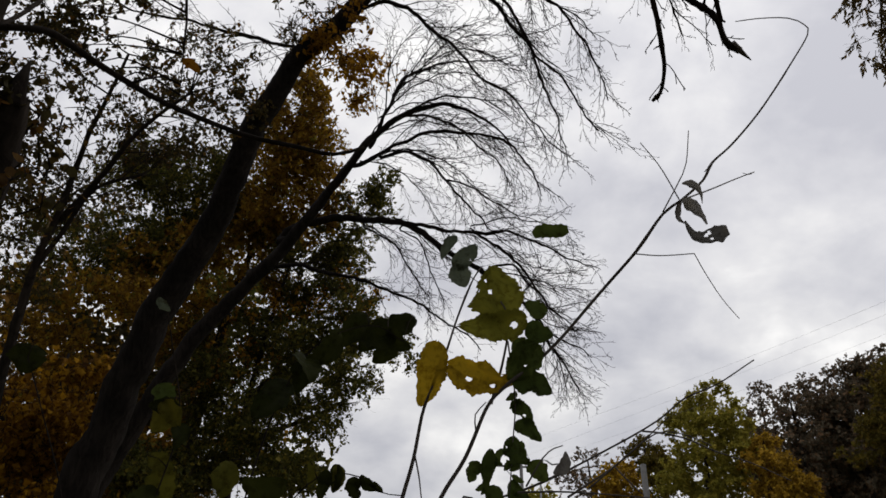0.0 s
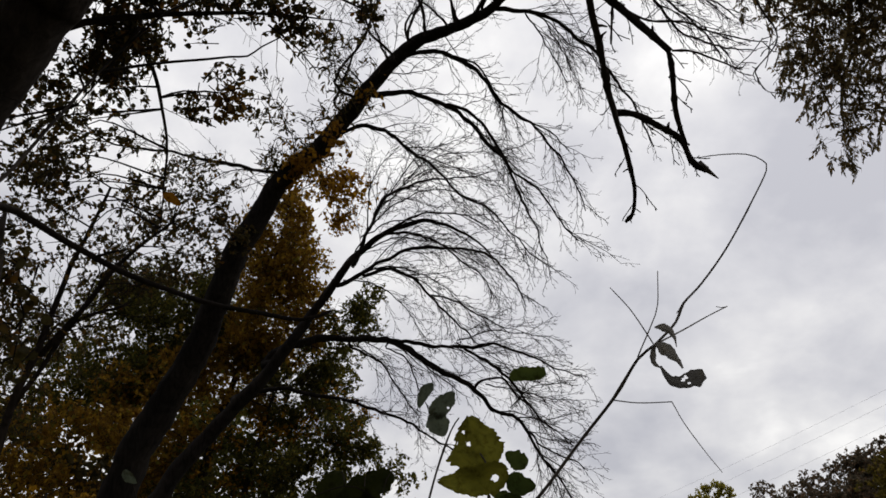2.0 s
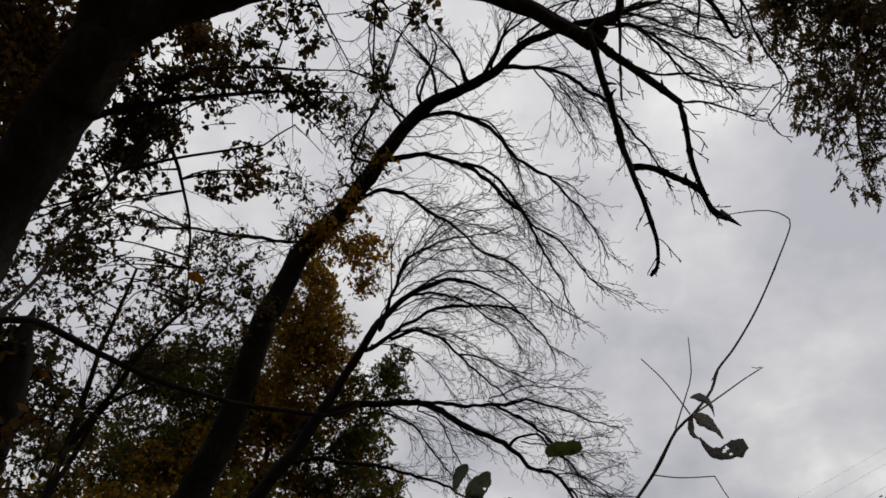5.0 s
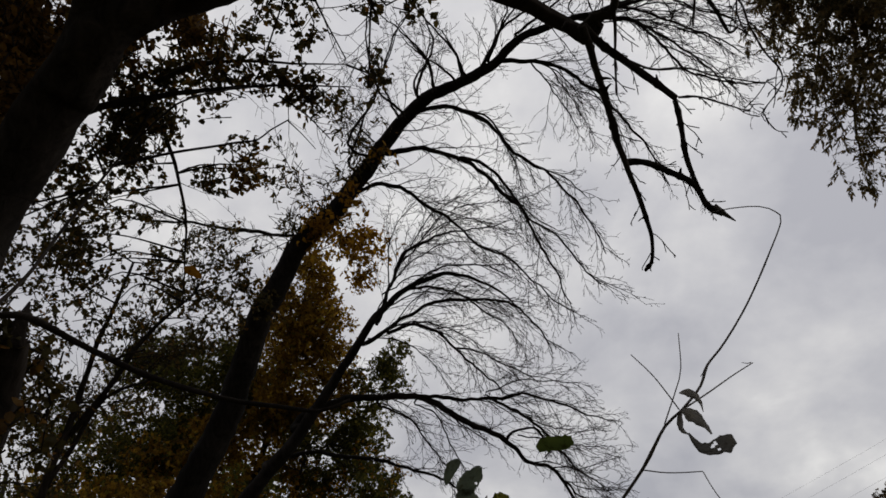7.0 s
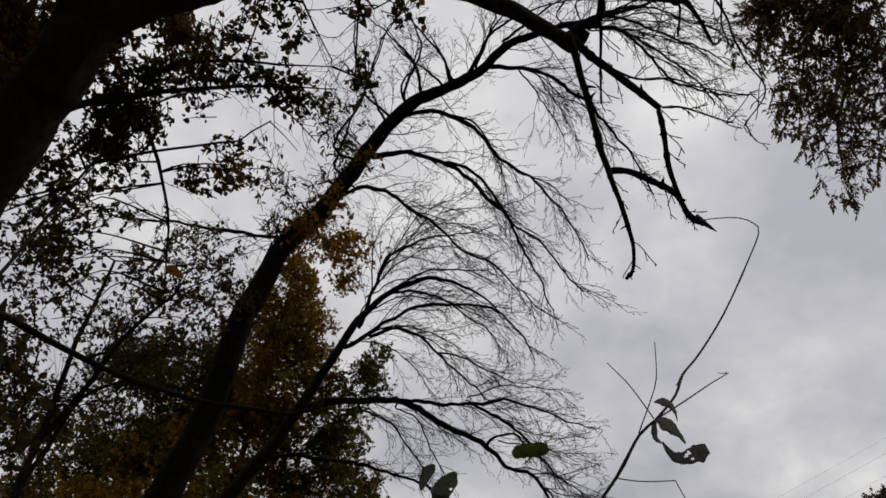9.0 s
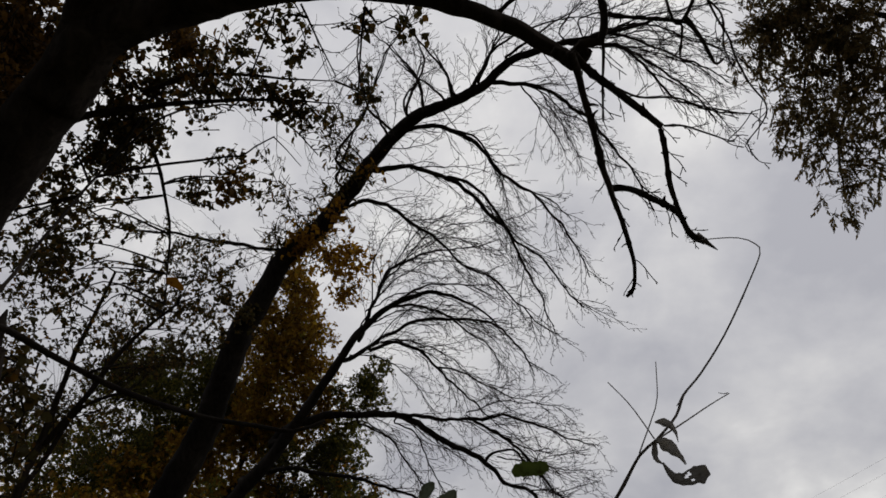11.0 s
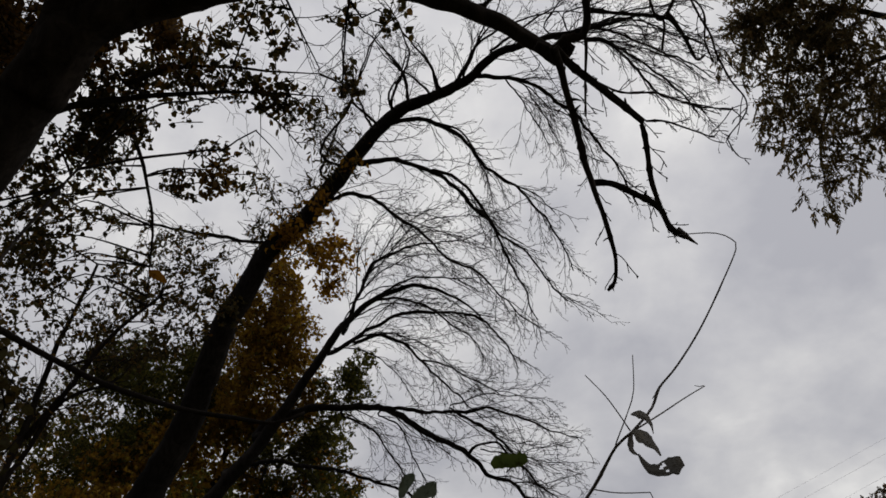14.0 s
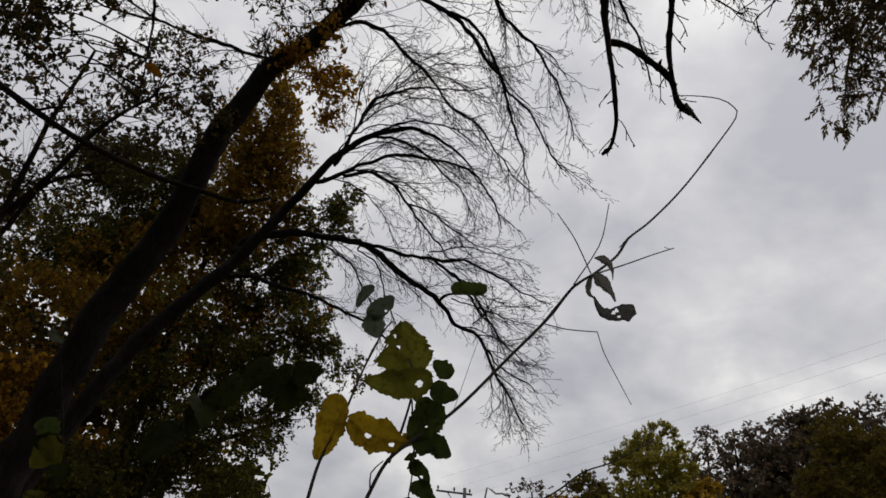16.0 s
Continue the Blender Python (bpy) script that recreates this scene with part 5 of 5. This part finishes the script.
BLADE_GOLD = blade_material("golden_blade", (0.27, 0.19, 0.012), (0.33, 0.2, 0.012), 0.45)
BLADE_LIME = blade_material("yellow_green_blade", (0.13, 0.125, 0.018), (0.18, 0.165, 0.022), 0.45)
BLADE_GREEN = blade_material("green_blade", (0.035, 0.05, 0.012), (0.06, 0.08, 0.018), 0.35)
BLADE_DRY = blade_material("dry_blade", (0.1, 0.096, 0.092), (0.17, 0.162, 0.152), 0.3)
BLADE_PALE = blade_material("grey_green_blade", (0.07, 0.085, 0.06), (0.12, 0.14, 0.1), 0.3)
BLADE_ORANGE = blade_material("orange_blade", (0.15, 0.058, 0.006), (0.2, 0.09, 0.008))
# The green leaf again, darkened so the canopy's shade is in its colour.
BLADE_SHADE = blade_material("shaded_green_blade", (0.014, 0.017, 0.004), (0.026, 0.03, 0.006), 0.3)
BLADE_MOSS = blade_material("mossy_yellow_blade", (0.075, 0.067, 0.009), (0.1, 0.09, 0.012), 0.35)
BLADE_OLIVE = blade_material("olive_blade", (0.06, 0.06, 0.01), (0.09, 0.085, 0.012), 0.3)


def shrub():
    root = tagged(new("shrub"), "leggy shrub with long bare shoots and ragged yellowing leaves", "shrub")
    root.location = (-0.006, 0, -0.001)

    def shoot(points, r0, r1, name="stem", hold=0.0):
        return limb(root, name, points, r0, r1, STEM, 8, 0.12 if r0 > 0.003 else 0.04, 0.02, 1.2, 0.003, hold, 0.03 if r0 > 0.003 else 0)[1]

    main = shoot([(-0.28, 1.1, -0.03), (-0.25, 1.2, 0.7)] + [(-0.103, 1.498, 1.570), (-0.043, 1.484, 1.693), (-0.002, 1.470, 1.758), (0.036, 1.448, 1.839), (0.068, 1.436, 1.874), (0.145, 1.409, 1.931), (0.224, 1.366, 2.007), (0.288, 1.271, 2.059), (0.325, 1.216, 2.099), (0.352, 1.198, 2.114), (0.397, 1.205, 2.157), (0.420, 1.210, 2.195), (0.466, 1.223, 2.241), (0.525, 1.226, 2.311), (0.590, 1.219, 2.402), (0.644, 1.220, 2.483), (0.645, 1.223, 2.511), (0.626, 1.238, 2.540), (0.586, 1.267, 2.566), (0.552, 1.294, 2.584)], 0.0074, 0.0009, "stem", 0.95)
    left = shoot([(-0.3, 1.12, -0.03), (-0.3, 1.3, 0.8)] + [(-0.152, 1.497, 1.536), (-0.108, 1.481, 1.694), (-0.089, 1.469, 1.760), (-0.070, 1.448, 1.845), (-0.041, 1.429, 1.907), (-0.011, 1.397, 1.990), (0.019, 1.369, 2.054), (0.035, 1.359, 2.074)], 0.0058, 0.0012, "stem", 3.0)
    right = shoot([(-0.25, 1.15, -0.03), (-0.15, 1.3, 0.8)] + [(-0.033, 1.544, 1.629), (0.036, 1.533, 1.695), (0.091, 1.526, 1.713), (0.146, 1.517, 1.733), (0.235, 1.494, 1.773), (0.332, 1.461, 1.820), (0.380, 1.439, 1.854), (0.435, 1.415, 1.872), (0.495, 1.382, 1.905)], 0.006, 0.0011, "stem", 1.1)
    shoot([(0.352, 1.198, 2.114), (0.439, 1.273, 2.182), (0.501, 1.319, 2.228), (0.550, 1.351, 2.263)], 0.0016, 0.001, "side_shoot")
    shoot([(0.286, 1.273, 2.055), (0.311, 1.223, 2.027), (0.345, 1.158, 1.997)], 0.0011, 0.0008, "side_shoot")
    shoot([(0.345, 1.158, 1.997), (0.347, 1.132, 1.953), (0.369, 1.141, 1.916), (0.373, 1.102, 1.869)], 0.0008, 0.0005, "side_shoot")
    shoot([(0.325, 1.214, 2.102), (0.367, 1.243, 2.174), (0.379, 1.221, 2.201), (0.395, 1.229, 2.274)], 0.0012, 0.0008, "side_shoot")
    shoot([(0.352, 1.207, 2.120), (0.339, 1.199, 2.144), (0.319, 1.187, 2.177), (0.291, 1.175, 2.212)], 0.0012, 0.0008, "side_shoot")
    shoot([(0.567, 1.401, 2.291), (0.560, 1.404, 2.291), (0.551, 1.405, 2.295)], 0.001, 0.0006, "side_shoot")
    shoot([(0.047, 1.464, 1.854), (0.065, 1.446, 1.907), (0.078, 1.424, 1.968), (0.080, 1.410, 2.001), (0.068, 1.401, 2.025)], 0.0028, 0.0015, "side_shoot")
    shoot([(0.078, 1.427, 1.959), (0.090, 1.458, 1.865), (0.083, 1.479, 1.790), (0.074, 1.500, 1.693)], 0.0016, 0.001, "side_shoot")
    shoot([(0.087, 1.477, 1.704), (0.177, 1.467, 1.703), (0.304, 1.445, 1.688)], 0.002, 0.001, "side_shoot")
    shoot([(0.205, 1.462, 1.707), (0.263, 1.442, 1.751), (0.319, 1.419, 1.789), (0.363, 1.409, 1.784), (0.405, 1.401, 1.763)], 0.0017, 0.0008, "side_shoot")
    shoot([(0.102, 1.474, 1.713), (0.131, 1.461, 1.758), (0.151, 1.455, 1.774), (0.166, 1.452, 1.778)], 0.0018, 0.001, "side_shoot")
    shoot([(-0.087, 1.467, 1.767), (-0.079, 1.476, 1.731), (-0.073, 1.484, 1.685)], 0.0016, 0.001, "side_shoot")
    shoot([(0.018, 1.458, 1.806), (0.018, 1.451, 1.832), (0.038, 1.444, 1.852)], 0.0014, 0.001, "side_shoot")
    shoot([(0.153, 1.455, 1.950), (0.182, 1.414, 2.041), (0.203, 1.380, 2.105), (0.193, 1.361, 2.146)], 0.0005, 0.0004, "side_shoot")
    shoot([(0.180, 1.531, 1.705), (0.221, 1.520, 1.729), (0.263, 1.507, 1.754), (0.314, 1.486, 1.794), (0.358, 1.465, 1.830)], 0.0022, 0.001, "side_shoot")
    shoot([(0.307, 1.464, 1.805), (0.343, 1.456, 1.798), (0.384, 1.448, 1.784), (0.418, 1.442, 1.765), (0.476, 1.427, 1.740), (0.530, 1.412, 1.709)], 0.0018, 0.0008, "side_shoot")
    shoot([(0.265, 1.517, 1.756), (0.285, 1.517, 1.733), (0.312, 1.516, 1.704)], 0.0016, 0.0009, "side_shoot")
    spots = []
    spots += [([(-0.05, 1.411, 1.955), (-0.082, 1.447, 1.847)], 0.06, BLADE_GOLD, left, 0.3, 0), ([(-0.031, 1.426, 1.916), (0.086, 1.431, 1.885)], 0.062, BLADE_GOLD, main, -0.2, 3)]
    spots += [([(0.070, 1.413, 1.997), (0.052, 1.375, 2.084)], 0.10, BLADE_LIME, main, 0.2, 3), ([(0.111, 1.392, 1.986), (-0.010, 1.403, 1.977)], 0.06, BLADE_LIME, main, -0.3, 2)]
    spots += [([(0.145, 1.405, 1.998), (0.111, 1.398, 2.023)], 0.034, BLADE_GREEN, main, 0.2, 0), ([(0.110, 1.415, 1.982), (0.158, 1.417, 1.964)], 0.042, BLADE_GREEN, main, 0.1, 0)]
    spots += [([(0.131, 1.405, 1.946), (0.074, 1.431, 1.889)], 0.062, BLADE_GREEN, main, 0.3, 2), ([(0.084, 1.429, 1.892), (0.152, 1.430, 1.866)], 0.052, BLADE_GREEN, main, -0.2, 0)]
    spots += [([(0.088, 1.426, 1.959), (0.137, 1.436, 1.920)], 0.044, BLADE_GREEN, main, 0.4, 0)]
    spots += [([(-0.011, 1.466, 2.195), (-0.042, 1.487, 2.156)], 0.028, BLADE_PALE, left, 0.6, 0), ([(-0.016, 1.496, 2.138), (0.031, 1.475, 2.177)], 0.04, BLADE_PALE, left, 0.2, 1), ([(-0.014, 1.493, 2.144), (0.009, 1.511, 2.105)], 0.046, BLADE_PALE, left, -0.2, 0)]
    spots += [([(0.085, 1.460, 1.861), (0.118, 1.469, 1.819)], 0.028, BLADE_GREEN, main, 0.3, 1), ([(0.088, 1.470, 1.823), (0.133, 1.474, 1.790)], 0.032, BLADE_GREEN, main, 0.1, 0), ([(0.072, 1.479, 1.795), (0.112, 1.485, 1.756)], 0.044, BLADE_GREEN, main, -0.3, 2)]
    spots += [([(0.021, 1.470, 1.756), (0.004, 1.478, 1.722)], 0.028, BLADE_GREEN, main, 0.4, 0), ([(0.043, 1.465, 1.776), (0.033, 1.480, 1.707)], 0.024, BLADE_GREEN, main, 0.3, 0), ([(0.112, 1.484, 1.757), (0.140, 1.488, 1.724)], 0.034, BLADE_GREEN, main, 0.2, 0)]
    spots += [([(0.066, 1.483, 1.781), (0.046, 1.492, 1.744)], 0.02, BLADE_GREEN, main, 0.6, 0), ([(0.075, 1.494, 1.725), (0.108, 1.498, 1.692)], 0.034, BLADE_GREEN, main, 0.6, 0), ([(0.035, 1.498, 1.716), (0.064, 1.502, 1.688)], 0.03, BLADE_GREEN, main, 0.1, 0)]
    spots += [([(0.153, 1.465, 1.730), (0.174, 1.454, 1.766)], 0.024, BLADE_DRY, right, 0.4, 0)]
    rng = random.Random(5)
    chain = [Vector(q) for q in [(0.090, 1.458, 1.865), (0.086, 1.469, 1.827), (0.083, 1.479, 1.790), (0.078, 1.490, 1.743), (0.074, 1.500, 1.693), (0.065, 1.489, 1.753), (0.045, 1.496, 1.725), (0.056, 1.481, 1.790)]]
    for i in range(14):
        q = rng.choice(chain) + Vector((rng.uniform(-0.02, 0.02), 0, rng.uniform(-0.02, 0.02)))
        way = Vector((rng.uniform(-1, 1), rng.uniform(-0.3, 0.3), rng.uniform(-1, 0.3))).normalized()
        long = rng.uniform(0.015, 0.03)
        spots.append(([tuple(q), tuple(q + way * long)], long * 0.6, BLADE_GREEN, main, rng.uniform(-0.8, 0.8), 0))
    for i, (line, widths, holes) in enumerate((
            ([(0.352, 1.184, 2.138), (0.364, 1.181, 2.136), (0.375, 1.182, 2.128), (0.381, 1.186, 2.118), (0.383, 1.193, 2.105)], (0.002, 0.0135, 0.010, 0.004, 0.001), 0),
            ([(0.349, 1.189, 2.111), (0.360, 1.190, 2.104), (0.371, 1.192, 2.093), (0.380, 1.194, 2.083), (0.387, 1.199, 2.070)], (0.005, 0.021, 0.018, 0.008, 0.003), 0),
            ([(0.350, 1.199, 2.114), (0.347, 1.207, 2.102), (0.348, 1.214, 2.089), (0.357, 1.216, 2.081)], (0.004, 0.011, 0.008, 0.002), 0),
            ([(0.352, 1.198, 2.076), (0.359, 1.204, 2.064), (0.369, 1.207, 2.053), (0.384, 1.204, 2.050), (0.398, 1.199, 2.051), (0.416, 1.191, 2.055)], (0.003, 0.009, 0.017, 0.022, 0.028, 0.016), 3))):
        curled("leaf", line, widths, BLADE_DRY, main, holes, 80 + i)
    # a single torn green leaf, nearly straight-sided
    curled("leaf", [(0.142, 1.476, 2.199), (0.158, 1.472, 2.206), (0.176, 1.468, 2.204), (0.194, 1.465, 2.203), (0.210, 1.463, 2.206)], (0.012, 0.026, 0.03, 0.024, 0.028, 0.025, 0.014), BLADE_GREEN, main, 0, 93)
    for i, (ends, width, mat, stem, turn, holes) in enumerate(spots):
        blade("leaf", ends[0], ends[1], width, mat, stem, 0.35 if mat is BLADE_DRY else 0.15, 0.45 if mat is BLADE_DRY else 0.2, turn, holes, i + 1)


shrub()


def bramble():
    """Growth low in front of the thicket, most leaves coloured dark as if shaded."""
    root = tagged(new("undergrowth_bush"), "green bush with broad drooping leaves, coloured dark for shade", "bush")
    rng = random.Random(77)
    stems = []
    stems += [[(-0.75, 1.0, -0.03), (-0.8, 1.1, 0.8)] + [(-0.541, 1.406, 1.578), (-0.506, 1.401, 1.697), (-0.481, 1.385, 1.804), (-0.495, 1.347, 1.908), (-0.506, 1.317, 1.973)]]
    stems += [[(-0.6, 1.05, -0.03), (-0.55, 1.15, 0.8)] + [(-0.395, 1.452, 1.583), (-0.370, 1.440, 1.705), (-0.332, 1.418, 1.833), (-0.269, 1.397, 1.937), (-0.172, 1.395, 1.978), (-0.113, 1.410, 1.952)]]
    stems += [[(-0.5, 1.1, -0.03), (-0.42, 1.2, 0.8)] + [(-0.356, 1.510, 1.607), (-0.306, 1.507, 1.699), (-0.251, 1.508, 1.742), (-0.192, 1.517, 1.739), (-0.152, 1.526, 1.713), (-0.112, 1.529, 1.707)]]
    stems += [[(-0.8, 1.0, -0.03), (-0.95, 1.1, 0.8)] + [(-0.643, 1.363, 1.574), (-0.635, 1.353, 1.671), (-0.678, 1.297, 1.816), (-0.696, 1.266, 1.879)]]
    lines = []
    for k, points in enumerate(stems):
        path, stem = limb(root, "stem", points, 0.003, 0.001, BARK_DARK, 7, 0.15, 0.02, 1.0, 0.003)
        lines += path
        upper = path[int(len(path) * 0.62):]
        for i in range((4, 9, 9, 3)[k]):
            q = upper[int(rng.random() * (len(upper) - 1))]
            way = Vector((rng.uniform(-1, 1), rng.uniform(-0.4, 0.4), rng.uniform(-1.0, 0.25))).normalized()
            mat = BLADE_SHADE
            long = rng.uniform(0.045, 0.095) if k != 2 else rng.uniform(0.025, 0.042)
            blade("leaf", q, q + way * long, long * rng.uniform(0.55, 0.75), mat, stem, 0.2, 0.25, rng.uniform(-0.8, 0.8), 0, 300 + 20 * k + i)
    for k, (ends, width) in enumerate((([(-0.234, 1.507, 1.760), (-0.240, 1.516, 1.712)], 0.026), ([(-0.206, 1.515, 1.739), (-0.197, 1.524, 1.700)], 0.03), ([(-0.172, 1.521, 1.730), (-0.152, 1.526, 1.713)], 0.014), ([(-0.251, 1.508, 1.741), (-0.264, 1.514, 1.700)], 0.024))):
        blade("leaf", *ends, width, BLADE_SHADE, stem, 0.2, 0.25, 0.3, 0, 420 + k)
    extra = []
    extra += [([(-0.490, 1.382, 1.841), (-0.528, 1.385, 1.790)], 0.05, BLADE_MOSS), ([(-0.507, 1.358, 1.832), (-0.480, 1.378, 1.792)], 0.034, BLADE_MOSS), ([(-0.523, 1.374, 1.866), (-0.505, 1.392, 1.829)], 0.04, BLADE_GREEN)]
    extra += [([(-0.509, 1.405, 1.735), (-0.496, 1.419, 1.683)], 0.054, BLADE_OLIVE), ([(-0.524, 1.386, 1.749), (-0.487, 1.402, 1.729)], 0.03, BLADE_OLIVE), ([(-0.406, 1.430, 1.750), (-0.412, 1.441, 1.691)], 0.046, BLADE_OLIVE)]
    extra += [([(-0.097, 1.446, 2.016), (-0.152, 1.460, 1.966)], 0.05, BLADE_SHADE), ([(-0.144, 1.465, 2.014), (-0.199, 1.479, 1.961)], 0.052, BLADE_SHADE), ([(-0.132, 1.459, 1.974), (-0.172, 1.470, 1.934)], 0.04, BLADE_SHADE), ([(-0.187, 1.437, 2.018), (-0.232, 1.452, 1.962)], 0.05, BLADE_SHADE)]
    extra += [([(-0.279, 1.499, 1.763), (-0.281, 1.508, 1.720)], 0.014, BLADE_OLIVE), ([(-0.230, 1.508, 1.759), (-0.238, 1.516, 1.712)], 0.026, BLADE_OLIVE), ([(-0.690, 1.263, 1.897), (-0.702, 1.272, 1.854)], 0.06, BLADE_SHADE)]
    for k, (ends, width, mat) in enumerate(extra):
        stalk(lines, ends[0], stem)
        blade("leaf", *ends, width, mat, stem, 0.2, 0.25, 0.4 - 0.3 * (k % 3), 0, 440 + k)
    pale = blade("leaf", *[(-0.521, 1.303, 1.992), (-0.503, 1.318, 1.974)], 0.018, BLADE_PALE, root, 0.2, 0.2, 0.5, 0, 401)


bramble()


def sapling():
    root = tagged(new("sapling"), "thin leaning sapling with bare side twigs", "sapling")
    stems = []
    stems += [([(-1.150, 0.620, -0.030), (-1.080, 0.680, 1.000), (-0.772, 0.929, 2.103), (-0.745, 0.954, 2.183), (-0.721, 0.975, 2.257), (-0.704, 0.984, 2.298), (-0.723, 1.091, 2.452), (-0.734, 1.193, 2.659), (-0.713, 1.272, 2.893), (-0.631, 1.236, 2.962), (-0.500, 1.089, 2.862), (-0.313, 0.845, 2.585), (-0.231, 0.717, 2.432), (-0.204, 0.677, 2.443), (-0.171, 0.621, 2.462), (-0.149, 0.579, 2.467)], 0.0078, 0.0009)]
    stems += [([(-0.704, 0.984, 2.298), (-0.649, 0.981, 2.291), (-0.604, 0.960, 2.262), (-0.568, 0.980, 2.244), (-0.530, 1.001, 2.224), (-0.450, 1.026, 2.183), (-0.343, 1.042, 2.139), (-0.260, 1.042, 2.115), (-0.201, 1.042, 2.100), (-0.156, 1.039, 2.112)], 0.0062, 0.0024)]
    stems += [([(-0.723, 1.291, 2.914), (-0.631, 1.288, 2.926), (-0.533, 1.286, 2.934), (-0.435, 1.283, 2.936), (-0.392, 1.274, 2.925), (-0.357, 1.250, 2.926), (-0.308, 1.226, 2.927)], 0.0042, 0.0016), ([(-0.312, 1.233, 2.934), (-0.287, 1.258, 2.915), (-0.259, 1.290, 2.890)], 0.0016, 0.0008), ([(-0.492, 0.996, 2.198), (-0.470, 0.994, 2.204), (-0.446, 0.994, 2.208)], 0.0022, 0.0012)]
    lines = []
    for i, (points, a, b) in enumerate(stems):
        path, _ = limb(root, "stem" if i == 0 else "side_twig", points, a, b, BARK_DARK, 7, 0.2, 0.03, 1.0, 0.004)
        lines += path
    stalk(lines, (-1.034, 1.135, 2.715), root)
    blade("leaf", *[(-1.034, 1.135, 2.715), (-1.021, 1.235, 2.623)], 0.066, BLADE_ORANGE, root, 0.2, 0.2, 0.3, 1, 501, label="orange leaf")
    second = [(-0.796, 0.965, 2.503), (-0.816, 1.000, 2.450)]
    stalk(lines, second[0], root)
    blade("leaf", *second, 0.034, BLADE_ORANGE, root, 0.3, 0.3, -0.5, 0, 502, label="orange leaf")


sapling()


def late_leaves():
    """A bright leaf caught on the near tree's hanging stem."""
    tree = bpy.data.objects["overhanging_tree"]
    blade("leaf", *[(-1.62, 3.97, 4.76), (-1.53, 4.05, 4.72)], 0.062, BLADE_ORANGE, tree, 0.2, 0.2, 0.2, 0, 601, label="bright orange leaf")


late_leaves()
